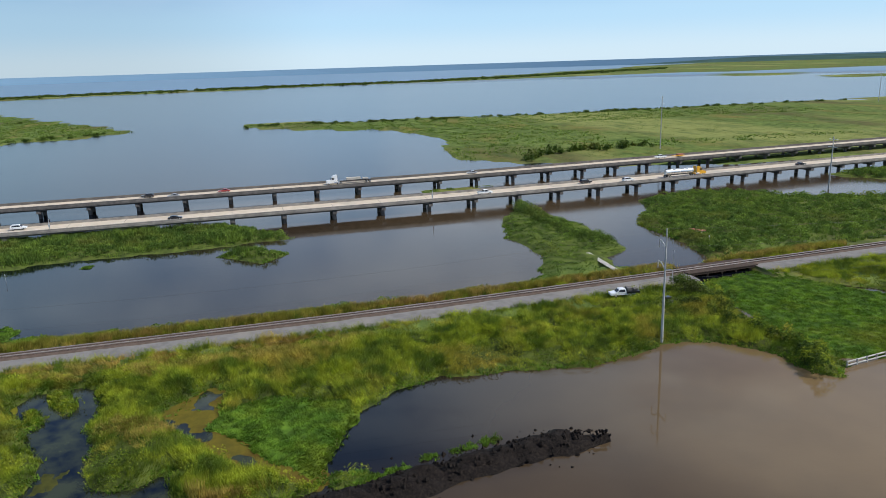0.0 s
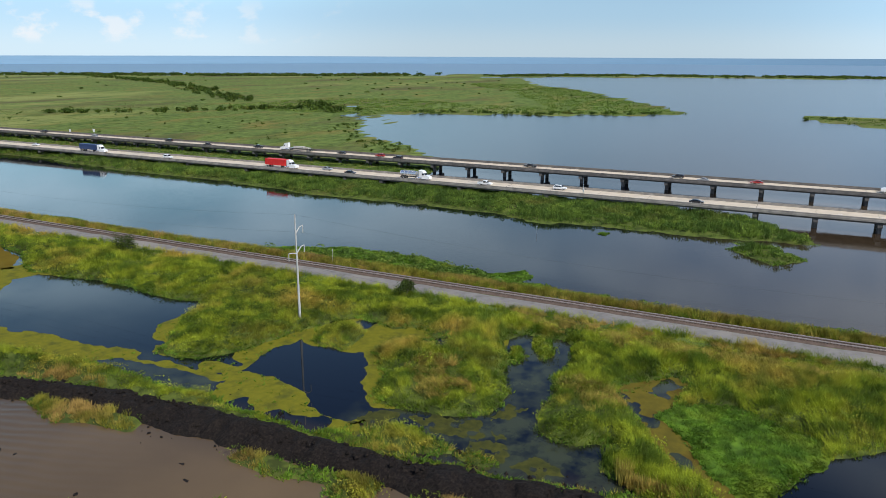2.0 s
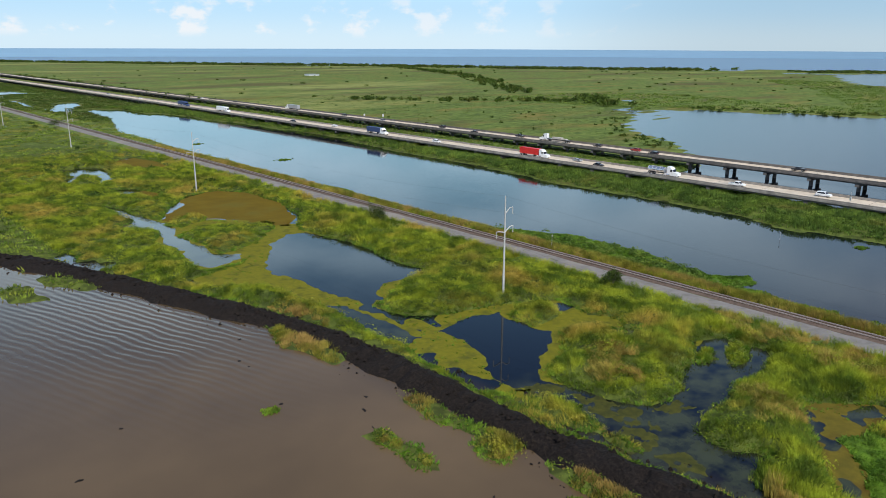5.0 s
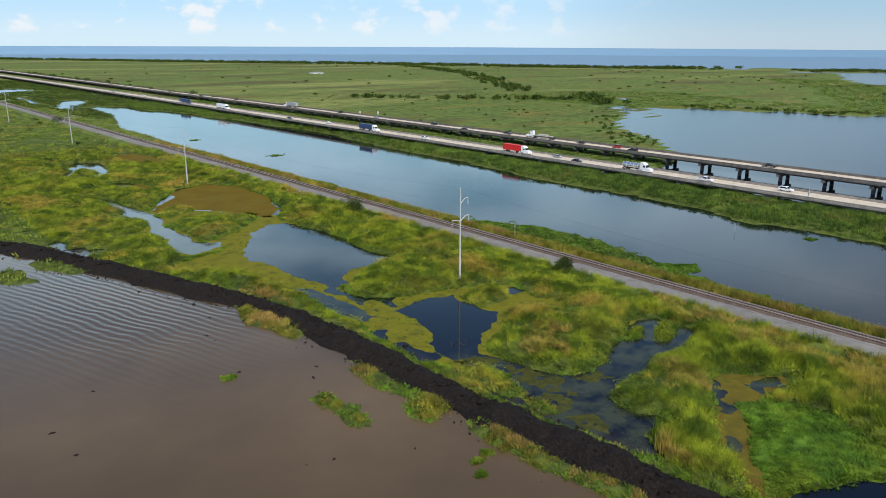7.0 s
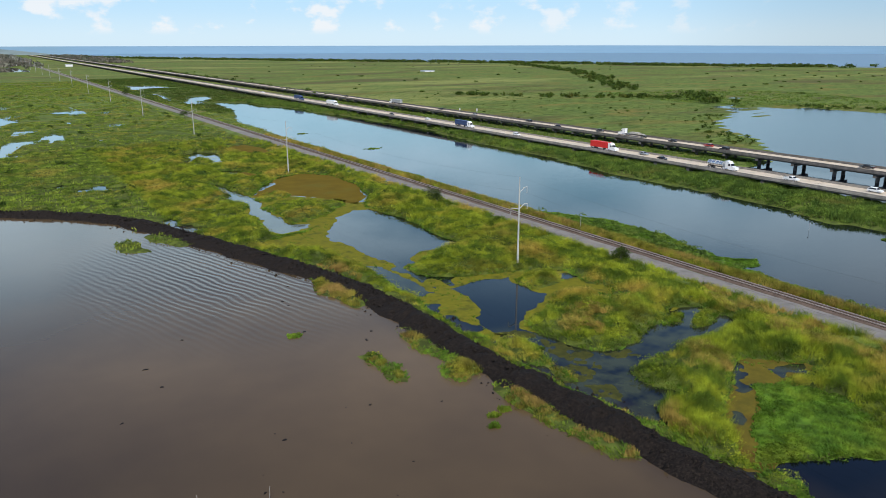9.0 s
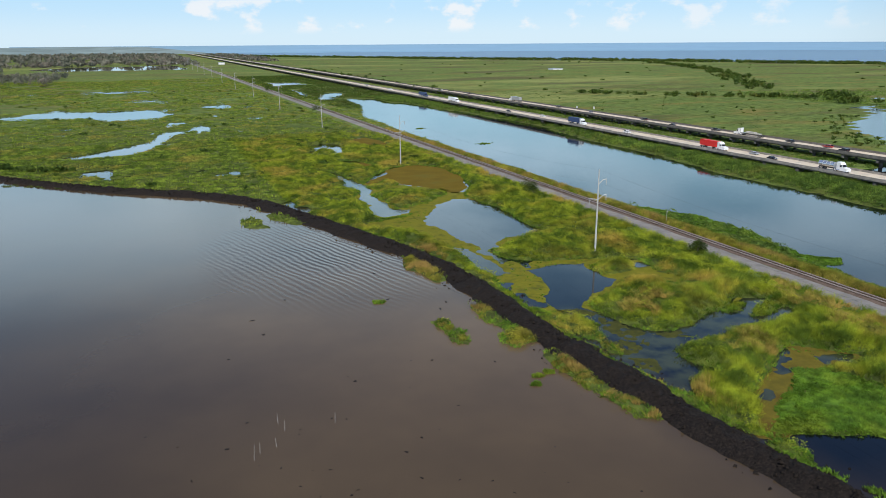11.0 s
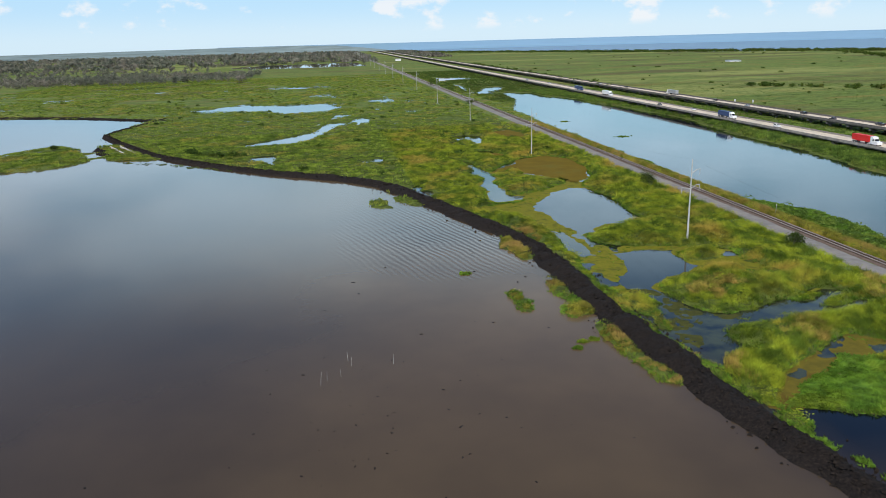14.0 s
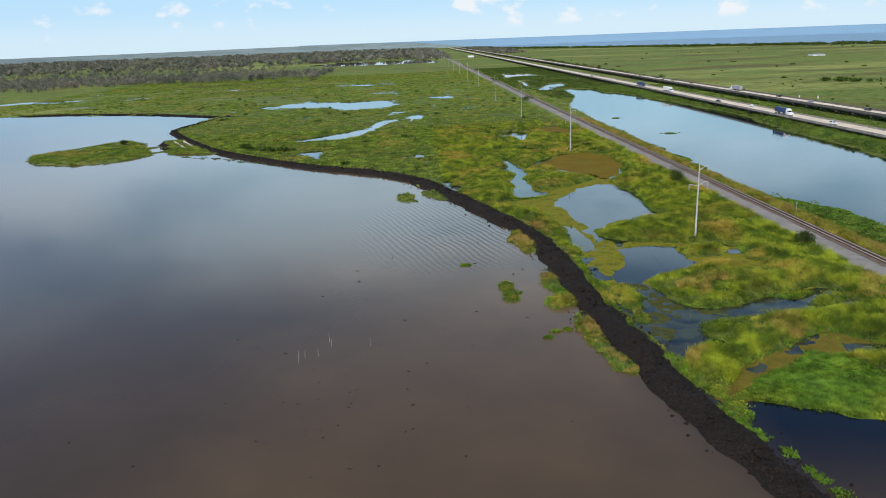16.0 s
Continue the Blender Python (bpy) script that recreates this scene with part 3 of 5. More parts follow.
pond((81.5, 316), (87, 316), (91, 307), (92, 299), (86, 298), (79.5, 306.5))
BROWN = [[(108, 392.5), (118.5, 400), (123, 379.5), (121, 348.5), (106.5, 355.5), (105.5, 377)], [(82, 305), (90, 308), (93, 292), (87, 288)]]
for p in BROWN:
    pond(*p)
pond((26, 300), (33, 311), (35, 295))
pond((39, 232), (42.5, 236), (44, 229.5), (40, 223))
pond((-120, 630), (-98, 652), (-75, 680), (-50, 672), (-30, 655), (-7, 659), (15, 615), (1, 578), (-27, 570), (-50, 590), (-79, 600))
pond((-50, 378), (-34, 388), (-15.5, 415), (-2.5, 434), (5.5, 484), (16, 487), (8.5, 446), (-1, 403), (-13, 375), (-26, 373))
pond((18, 490), (28.5, 515), (36.5, 507), (34.5, 479))
pond((36, 662), (59.5, 693), (76, 683), (68, 645))
pond((-77, 938), (-41, 950), (8, 940), (-38, 914))
pond((-24, 777), (7, 786), (5, 752))
pond((150, 960), (160, 1080), (205, 1060), (215, 985), (180, 1000))
pond((155, 700), (159, 730), (156, 782), (163, 896), (169, 896), (163, 790), (167, 735), (176, 700))
pond((165, 735), (185, 800), (205, 815), (212, 790), (190, 740))
pond((-247, 1900), (-145, 2080), (82, 2050), (103, 1828), (-8, 1765), (-144, 1770))
pond((-460, 822), (-440, 846), (-350, 818), (-255, 852), (-250, 838), (-350, 802))
pond((-330, 1010), (-300, 1040), (-120, 1150), (-110, 1135), (-290, 1020))
pond((640, 475), (655, 500), (675, 490), (660, 468))
pond((380, 275), (440, 335), (520, 385), (560, 440), (580, 430), (520, 360), (450, 318))


def level(x, y, rough=1.0):
    """Distance inside the land, in metres, with a ragged shore."""
    far = np.clip((np.hypot(x - 90, y - 130) - 150) / 400, 0, 1)
    wx = x + rough * (1.6 * fbm(x, y, 7, 3) + far * 14 * fbm(x, y, 60, 5))
    wy = y + rough * (1.6 * fbm(x, y, 7, 9) + far * 14 * fbm(x, y, 60, 11))
    L = np.full(x.shape, -1e9)
    for p in LANDS:
        L = np.maximum(L, inside(wx, wy, p))
    for p in PONDS:
        L = np.minimum(L, -inside(wx, wy, p))
    for p in ISLETS:
        L = np.maximum(L, inside(wx, wy, p))
    # little pools and gaps in the open marsh
    hole = fbm(x, y, 26, 21) + 0.35 * fbm(x, y, 8, 23)
    open_marsh = np.clip((105 - x) / 20, 0, 1) * np.clip((y - 210) / 60, 0, 1) * np.clip((1000 - y) / 300, 0, 1)
    L = np.where((open_marsh > 0) & (hole > 0.56), np.minimum(L, (0.56 - hole) * 18 / np.maximum(open_marsh, 0.15)), L)
    return L


def humps(x, y, cell=7.0, seed=51):
    """Rounded hummocks side by side, 0 to 1, with gaps between them."""
    h = np.zeros(x.shape)
    ix, iy = np.floor(x / cell).astype(np.int64), np.floor(y / cell).astype(np.int64)
    for dx in (-1, 0, 1):
        for dy in (-1, 0, 1):
            jx, jy = ix + dx + 100000, iy + dy + 100000
            cx, cy = (jx - 100000 + hash2(jx, jy, seed)) * cell, (jy - 100000 + hash2(jx, jy, seed + 1)) * cell
            r = cell * (0.5 + 0.45 * hash2(jx, jy, seed + 2))
            h = np.maximum(h, (1 - ((x - cx) ** 2 + (y - cy) ** 2) / r ** 2) * (0.55 + 0.45 * hash2(jx, jy, seed + 3)))
    return np.sqrt(np.clip(h, 0, 1))


def mound_field(x, y):
    """Hummocks of two sizes."""
    wx, wy = x + 1.2 * fbm(x, y, 4, 33), y + 1.2 * fbm(x, y, 4, 34)
    return 0.72 * humps(wx, wy) + 0.5 * humps(wx, wy, 3.1, 151) * (0.5 + 0.5 * np.clip(fbm(x, y, 12, 35) + 0.4, 0, 1))


def embankment(x, y):
    x = x - rail_bend(y)
    z = np.interp(x, [119, 124.5, 128, 134.4, 141.5, 146], [-1.2, 0.3, 1.0, 1.05, 1.0, -0.2])
    return np.where((y > -73) & (y < -53), -1.2, z)


def ground_height(x, y):
    L = level(x, y)
    z = np.where(L < 0, np.maximum(L * 0.35, -1.0), np.minimum(L * 0.22, 0.28))
    dry = np.clip(L / 5, 0, 1)
    near = (x > -400) & (x < 260) & (y < 900)
    for p in (MAT_NEAR, MAT_CANAL):
        dry = dry * np.clip(-inside(x, y, p) / 1.5, 0, 1)
    dry = dry * np.where(near, 1 - np.clip((x - rail_bend(y) - 119) / 6, 0, 1) * np.clip((150 + rail_bend(y) - x) / 4, 0, 1), 1)
    z = z + dry * np.where(near, 0.45 * np.clip(fbm(x, y, 14, 31) + 0.25, 0, 1) + np.where((x > 60) & (y < 420), 1.5, 0.55) * mound_field(x, y), 0.25)
    return np.maximum(z, embankment(x, y)), L


def lines(lo, hi, step, growth_rate, end_lo, end_hi):
    core = list(np.arange(lo, hi + step, step))
    for sign, start, end in ((1, core[-1], end_hi), (-1, core[0], end_lo)):
        d, v = step, start
        while (v - end) * sign < 0:
            d *= 1 + growth_rate
            v += d * sign
            core.append(v)
    return np.sort(np.array(core))


gx, gy = np.meshgrid(lines(30, 165, 1.1, 0.06, -4780, 4780), lines(-90, 320, 1.3, 0.06, -4780, 4780))
gz, gl = ground_height(gx.ravel(), gy.ravel())
me = mesh_of("ground", np.stack([gx.ravel(), gy.ravel(), gz], 1), grid_faces(gx.shape[1], gx.shape[0]), GROUND, True)
fx, fy = gx.ravel(), gy.ravel()
peat = np.clip((fx + 220) / 140, 0, 1) * np.clip((125.5 - fx) / 2, 0, 1) * np.clip((fy + 85) / 20, 0, 1) * np.clip((700 - fy) / 320, 0, 1)
peat = np.maximum(peat, 0.8 * np.clip((fx - 152) / 6, 0, 1) * np.clip((256 - fx) / 4, 0, 1) * np.clip((fy + 260) / 30, 0, 1) * np.clip((900 - fy) / 200, 0, 1))
me.attributes.new("peat", "FLOAT", "POINT").data.foreach_set("value", (0.9 * peat).astype(np.float32))
tagged(new("ground", me), "low green marsh plain of mud and grass", "ground", "", "structure")

# water: one sheet, silty on the lake side of the bank
hx, hy = np.meshgrid(lines(-60, 170, 4, 0.07, -4780, 4780), lines(-100, 320, 4, 0.07, -4780, 4780))
hx, hy = hx.ravel(), hy.ravel()
bank_pts, bank_dir = along(BANK, 2.0)
lake = [(74, -30), *BANK, (-180, 560), (-420, 640), (-1500, 700), (-4000, 0), (-4000, -4700), (60, -4700), (100, -400), (95, -60)]
lake_d = inside(hx, hy, lake)
shore_d = np.min(np.hypot(hx[:, None] - bank_pts[None, ::6, 0], hy[:, None] - bank_pts[None, ::6, 1]), 1)
# lake silt, with the water's uneven brightness put into the same tone
plume_and_shade = (0.40 + 0.32 * np.clip((hx + 40) / 55, 0, 1) + 0.12 * np.clip(1 - shore_d / 80, 0, 1) * np.clip((hy - 50) / 60, 0, 1)) * (0.8 + 0.4 * fbm(hx, hy, 60, 13))
# shaded water beside the bank, painted as a little less silt
plume_and_shade = plume_and_shade * (1 - 0.15 * np.exp(-((hx - 60) / 42) ** 2 - ((hy - 34) / 44) ** 2))
silt_and_shade = np.clip(0.5 + lake_d / 14, 0, 1) * plume_and_shade
silt_and_shade = np.maximum(silt_and_shade, np.clip(1.25 - np.hypot(hx - 70, hy + 42) / 62, 0, 1.0) * (hx < 125))
silt_and_shade = np.maximum(silt_and_shade, np.clip((100 - hy) / 240, 0, 0.36) * (hx > 140) * np.clip((330 - hx) / 40, 0, 1))
nxw = len(lines(-60, 170, 4, 0.07, -4780, 4780))
me = mesh_of("water", np.stack([hx, hy, np.zeros_like(hx)], 1), grid_faces(nxw, len(hx) // nxw), WATER, True)
chop = np.where(hx > 297, 0.17, np.where(hx > 139, 0.05, np.where(lake_d > 3, 0.05 + 0.06 * silt_and_shade, 0.02)))
# how far the painted distance blue of the sea has set in
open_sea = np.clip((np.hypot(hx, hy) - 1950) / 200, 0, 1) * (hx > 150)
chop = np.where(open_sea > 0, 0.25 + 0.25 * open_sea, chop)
chop = np.where((hx > 150) & (hy < -20), np.maximum(chop, 0.12), chop)
wavelets = np.clip(1 - np.hypot((hx - 38) / 34, (hy - 168) / 60), 0, 1) * 2.6 * (lake_d > 0)
me.attributes.new("chop", "FLOAT", "POINT").data.foreach_set("value", chop.astype(np.float32))
me.attributes.new("wavelets", "FLOAT", "POINT").data.foreach_set("value", wavelets.astype(np.float32))
murk = np.clip(np.maximum(inside(hx, hy, WET[1]), np.maximum(inside(hx, hy, WET[3]), np.maximum(inside(hx, hy, OPEN[2]), inside(hx, hy, WET[2])))) / 3 + 1, 0, 1)
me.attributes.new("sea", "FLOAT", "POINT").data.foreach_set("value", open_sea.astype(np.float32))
me.attributes.new("murk", "FLOAT", "POINT").data.foreach_set("value", murk.astype(np.float32))
me.attributes.new("silt_and_shade", "FLOAT", "POINT").data.foreach_set("value", silt_and_shade.astype(np.float32))
tagged(new("water", me), "calm silty lake and canal water reflecting the sky", "water", "", "structure")

# the low outer shore beyond the lagoon
pts, dr = along([(1700, 930), (1790, 760), (1930, 550), (2060, -14), (2070, -450), (2260, -900), (2700, -1600), (3300, -2300)], 12)
wide = 70 + 30 * fbm(np.arange(len(pts)) * 12.0, np.zeros(len(pts)), 160, 4) + np.interp(np.arange(len(pts)), [0, len(pts) * 0.6, len(pts)], [0, 0, 400])
uu = np.linspace(-1, 1, 9)
ox = pts[:, None, 0] + dr[:, None, 1] * uu * wide[:, None]
oy = pts[:, None, 1] - dr[:, None, 0] * uu * wide[:, None]
oz = np.broadcast_to(np.clip(1.2 * (1 - np.abs(uu)), -0.2, 0.6) - 0.1, ox.shape)
tagged(new("ground", mesh_of("ground", np.stack([ox.ravel(), oy.ravel(), oz.ravel()], 1), grid_faces(9, len(pts)), GROUND, True)), "low green strip of outer shore", "ground", "", "structure")

# far water and woods meeting the sky; distance haze painted into their glowing colours
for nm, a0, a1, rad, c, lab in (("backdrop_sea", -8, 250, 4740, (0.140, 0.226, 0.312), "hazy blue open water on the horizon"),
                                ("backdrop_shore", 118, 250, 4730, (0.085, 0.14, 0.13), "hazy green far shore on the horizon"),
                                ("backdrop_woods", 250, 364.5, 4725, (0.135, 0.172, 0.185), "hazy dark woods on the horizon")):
    deg = np.linspace(a0, a1, 60)
    ang = np.radians(deg)
    top = np.interp(deg, [-8, 1.5, 45, 85, 250, 340, 356, 361, 364.5], [46, 46, 46, 35, 35, 37, 45, 40, 6])
    if nm == "backdrop_shore":
        top = np.interp(deg, [118, 127, 160, 250], [-2, 27, 31, 31])
    ring = np.stack([rad * np.sin(ang), rad * np.cos(ang)], 1)
    v = np.vstack([np.column_stack([ring, np.full(60, -2.0)]), np.column_stack([ring, top])])
    m, n, l, b = principled(nm)
    mp = n.new("ShaderNodeMapping")
    mp.inputs["Scale"].default_value = (1, 1, 16)
    l.new(n.new("ShaderNodeNewGeometry").outputs["Position"], mp.inputs["Vector"])
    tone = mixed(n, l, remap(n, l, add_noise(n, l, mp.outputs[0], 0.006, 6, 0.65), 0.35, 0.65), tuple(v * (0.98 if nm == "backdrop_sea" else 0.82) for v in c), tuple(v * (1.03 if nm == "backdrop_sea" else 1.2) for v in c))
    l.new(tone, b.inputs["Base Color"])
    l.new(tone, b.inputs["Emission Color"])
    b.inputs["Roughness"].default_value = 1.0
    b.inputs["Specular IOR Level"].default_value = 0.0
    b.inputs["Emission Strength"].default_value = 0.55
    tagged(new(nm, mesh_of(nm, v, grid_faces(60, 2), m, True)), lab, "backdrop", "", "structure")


# ---- spoil bank of black mud ----
def mud_bank(name, line, half, high, label, seed, taper=1.0):
    pts, d = along(line, 0.5)
    n = len(pts)
    side = np.stack([d[:, 1], -d[:, 0]], 1)
    u = np.linspace(-1.5, 1.5, 19)
    s = np.arange(n) * 0.5
    w = half * np.interp(s, [0, 45, 60, 220, 310], [taper, taper, 1, 1, 0.68]) * (1 + 0.3 * fbm(s, s * 0, 6, seed)) * np.clip(np.minimum(s + 1.5, s[-1] - s + 1.5) / 9, 0.15, 1)
    X = pts[:, None, 0] + side[:, None, 0] * u * w[:, None]
    Y = pts[:, None, 1] + side[:, None, 1] * u * w[:, None]
    prof = np.clip(1 - np.abs(u) ** 1.7, -0.45, 1)
    Z = prof[None, :] * high * (w / half)[:, None] ** 0.5 + 0.55 * fbm(X, Y, 1.6, seed + 1, 3) * (0.4 + np.clip(prof, 0, 1)) + 0.3 * fbm(X, Y, 6, seed + 4)
    top = thing(name, label, "mud bank")
    part("mound", mesh_of("mound", np.stack([X.ravel(), Y.ravel(), Z.ravel()], 1), grid_faces(19, n), MUD, True), MUD, top)
    rng = np.random.default_rng(seed)
    k = int(n * 5)
    i = rng.integers(0, n, k)
    off = rng.normal(0.15, 0.7, k)
    cx, cy = pts[i, 0] + side[i, 0] * off * w[i], pts[i, 1] + side[i, 1] * off * w[i]
    cz = np.clip(1 - np.abs(off) ** 1.7, 0.02, 1) * high
    oct_v = np.array([(1, 0, 0), (-1, 0, 0), (0, 1, 0), (0, -1, 0), (0, 0, 1), (0, 0, -1)], float)
    oct_f = np.array([(0, 2, 4), (2, 1, 4), (1, 3, 4), (3, 0, 4), (2, 0, 5), (1, 2, 5), (3, 1, 5), (0, 3, 5)])
    r = 0.10 + 0.36 * rng.random(k) ** 3
    V = oct_v[None] * r[:, None, None] * (0.6 + 0.8 * rng.random((k, 6, 1))) + np.stack([cx, cy, cz], 1)[:, None]
    F = oct_f[None] + (np.arange(k) * 6)[:, None, None]
    tagged(part("clod_scatter", mesh_of("clod_scatter", V.reshape(-1, 3), F.reshape(-1, 3), MUD), MUD, top), "", "", "", "stuff")


mud_bank("mud_bank", [(a - 0.5, b) for a, b in BANK], 4.15, 1.6, "long ridge of freshly dug black mud beside the lake", 5, 0.77)
mud_bank("mud_bank", [(-112, 545), (-150, 570), (-200, 604), (-271, 634), (-340, 650)], 2.2, 0.9, "low dark mud ridge along the far shore", 6)
mud_bank("mud_bank", [(-137, 462), (-135.5, 486), (-131.5, 508), (-127.5, 528), (-124, 550), (-120, 566)], 2.4, 1.0, "low dark mud ridge turning along a narrow inlet", 7)
mud_bank("mud_bank", [(-124, 396), (-119, 384), (-114, 372), (-108, 361)], 2.6, 0.7, "brown mud heap beside pipes on the spit", 8)


# ---- railway, service road ----
def strip(name, xs, zs, y0, y1, step, material, wob=0.0, seed=0):
    ys = np.linspace(y0, y1, int((y1 - y0) / step) + 2)
    X, Y = np.meshgrid(np.asarray(xs, float), ys)
    Z = np.broadcast_to(np.asarray(zs, float), X.shape).copy()
    if wob:
        edge = np.zeros(len(xs))
        edge[0] = edge[-1] = 1
        X = X + edge * wob * fbm(X, Y, 6, seed)
        Z = Z + 0.05 * fbm(X, Y, 2.5, seed + 1)
    X = X + rail_bend(Y)
    return mesh_of(name, np.stack([X.ravel(), Y.ravel(), Z.ravel()], 1), grid_faces(len(xs), len(ys)), material, True)


for y0, y1, st in ((-53, 520, 1.5), (520, 4600, 40), (-4600, -73, 40)):
    ob = new("road", strip("road", [128.2, 129.4, 131, 133, 134.9], [0.6, 1.12, 1.17, 1.17, 1.12], y0, y1, st, GRAVEL, 0.7, 3))
    tagged(ob, "pale grey gravel service road beside the railway", "road", "", "structure")
track = thing("railway_track", "single railway track with rusty rails on dark ties", "railway")
for y0, y1, st in ((-53, 520, 1.5), (520, 4600, 40), (-4600, -73, 40)):
    part("ballast", strip("ballast", [134.6, 135.6, 138.8, 140.6], [0.9, 1.34, 1.34, 0.6], y0, y1, st, BALLAST, 0.25, 4), BALLAST, track, "rust-stained stone ballast")


def swept(name, outline, ys, bend, material):
    """A closed outline of (x, z) drawn along y, following a bend."""
    o, ys = np.asarray(outline, float), np.asarray(ys, float)
    k = len(o)
    X = o[None, :, 0] + bend(ys)[:, None]
    v = np.stack([X, np.broadcast_to(ys[:, None], X.shape), np.broadcast_to(o[None, :, 1], X.shape)], 2).reshape(-1, 3)
    i = (np.arange(len(ys) - 1)[:, None] * k + np.arange(k)[None, :]).ravel()
    j = (np.arange(len(ys) - 1)[:, None] * k + (np.arange(k)[None, :] + 1) % k).ravel()
    return mesh_of(name, v, np.stack([i, j, j + k, i + k], 1), material)


def bar(x, z, wide, high):
    """The outline of an upright bar on x, its foot at z."""
    return [(x - wide / 2, z), (x + wide / 2, z), (x + wide / 2, z + high), (x - wide / 2, z + high)]


RUN = np.concatenate([[-4600, -1500, -700], np.arange(-400, 100, 12), [700, 4600]])
for dx in (-0.75, 0.75):
    part("rail", swept("rail", bar(RAIL_X + dx, 1.42, 0.15, 0.17), RUN, rail_bend, STEEL), STEEL, track)
tie = block(2.6, 0.24, 0.18, (0, 0, 1.25))
tie_mesh = bpy.data.meshes.new("tie")
tie.to_mesh(tie_mesh)
tie.free()
tie_mesh.materials.append(TIE)
near_ties = np.arange(-20, 148, 0.56)
for i, yy in enumerate(near_ties):
    o = part("tie", tie_mesh, TIE, track)
    o.location = (RAIL_X + float(rail_bend(yy)), yy, 0.012 * math.sin(i * 12.9))
ty = np.concatenate([np.arange(-160, -20, 0.56), np.arange(148.3, 700, 0.56), np.arange(700, 1500, 1.12)])
c8 = np.array([(sx, sy, sz) for sx in (-1.3, 1.3) for sy in (-0.12, 0.12) for sz in (1.25, 1.43)])
f8 = np.array([(0, 1, 3, 2), (4, 6, 7, 5), (0, 4, 5, 1), (2, 3, 7, 6), (1, 5, 7, 3)])
tv = c8[None] + np.stack([RAIL_X + rail_bend(ty), ty, np.random.default_rng(2).normal(0, 0.012, len(ty))], 1)[:, None]
tf = f8[None] + (np.arange(len(ty)) * 8)[:, None, None]
tagged(part("tie_run", mesh_of("tie_run", tv.reshape(-1, 3), tf.reshape(-1, 4), TIE), TIE, track), "dark wooden cross ties", "", "", "stuff")

trestle = thing("railway_trestle", "low timber railway trestle over a gap in the embankment", "trestle",
                Matrix.Translation((float(rail_bend(-63)), -63, 0)) @ pose(RAIL_X, 0, 0, 0, 0, 3.1) @ Matrix.Translation((-RAIL_X, 63, 0)))
for dx in (-3.0, -0.9, 0.9):
    part("stringer", block(0.5, 21, 0.7, (RAIL_X + dx, -63, 0.72)), TIE, trestle)
part("deck", block(6.6, 21, 0.14, (RAIL_X - 0.1, -63, 1.26)), TIE, trestle)
for j in range(5):
    for dx in (-2.8, -1.0, 1.0, 2.8):
        part("pile", tube((RAIL_X + dx, -71.5 + j * 4.3, -1.4), (RAIL_X + dx, -71.5 + j * 4.3, 1.1), 0.2), TIE, trestle)
    part("cap_beam", block(6.4, 0.35, 0.35, (RAIL_X, -71.5 + j * 4.3, 0.5)), TIE, trestle)


# ---- the two road bridges ----
SPAN = 17.75


def road_bridge(x, y0, label, wall, rise):
    top = thing("road_bridge", label, "bridge")
    lo, hi = -40, 250
    a, b = y0 + lo * SPAN, y0 + hi * SPAN
    run = np.concatenate([[a, -400], np.arange(-300, 60, 12), [b]])
    part("deck", swept("deck", bar(x, DECK_Z - 0.32, 12.6, 0.32), run, bridge_bend, DECK), DECK, top, "pale worn concrete roadway")
    for s in (-1, 1):
        k = x + s * 6.12
        outline = [(k - 0.2, DECK_Z - 0.36), (k + 0.2, DECK_Z - 0.36), (k + 0.2, DECK_Z + 0.28), (k + 0.12, DECK_Z + 0.32), (k + 0.1, DECK_Z + 0.28 + rise), (k - 0.1, DECK_Z + 0.28 + rise), (k - 0.12, DECK_Z + 0.32), (k - 0.2, DECK_Z + 0.28)]
        part("parapet", swept("parapet", outline, run, bridge_bend, wall), wall, top)
    # girders, caps and columns: shade under the deck is put into their dark colour
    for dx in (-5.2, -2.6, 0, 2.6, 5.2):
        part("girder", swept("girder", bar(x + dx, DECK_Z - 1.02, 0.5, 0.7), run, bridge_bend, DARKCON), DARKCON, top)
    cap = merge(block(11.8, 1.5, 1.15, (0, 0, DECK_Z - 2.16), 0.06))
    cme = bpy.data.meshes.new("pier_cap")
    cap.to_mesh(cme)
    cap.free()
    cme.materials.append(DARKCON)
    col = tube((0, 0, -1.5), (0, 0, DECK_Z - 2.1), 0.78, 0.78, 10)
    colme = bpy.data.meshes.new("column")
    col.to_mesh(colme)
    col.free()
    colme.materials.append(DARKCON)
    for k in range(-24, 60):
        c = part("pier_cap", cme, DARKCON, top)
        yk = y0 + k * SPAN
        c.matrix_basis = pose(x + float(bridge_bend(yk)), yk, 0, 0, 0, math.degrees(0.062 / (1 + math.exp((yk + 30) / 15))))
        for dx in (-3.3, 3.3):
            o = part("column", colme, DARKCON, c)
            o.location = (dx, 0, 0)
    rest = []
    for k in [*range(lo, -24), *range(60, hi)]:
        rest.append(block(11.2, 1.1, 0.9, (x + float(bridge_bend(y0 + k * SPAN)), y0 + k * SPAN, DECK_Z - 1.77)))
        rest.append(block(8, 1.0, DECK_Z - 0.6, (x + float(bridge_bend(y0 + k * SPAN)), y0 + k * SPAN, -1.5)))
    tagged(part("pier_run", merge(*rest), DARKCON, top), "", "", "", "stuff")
    # joints and lane marks
    jm = []
    for k in range(-24, 60):
        jm.append(block(11.4, 0.10, 0.012, (x + float(bridge_bend(y0 + k * SPAN)), y0 + k * SPAN, DECK_Z)))
    tagged(part("expansion_joints", merge(*jm), DARKCON, top, "dark deck joints"), "", "", "", "stuff")
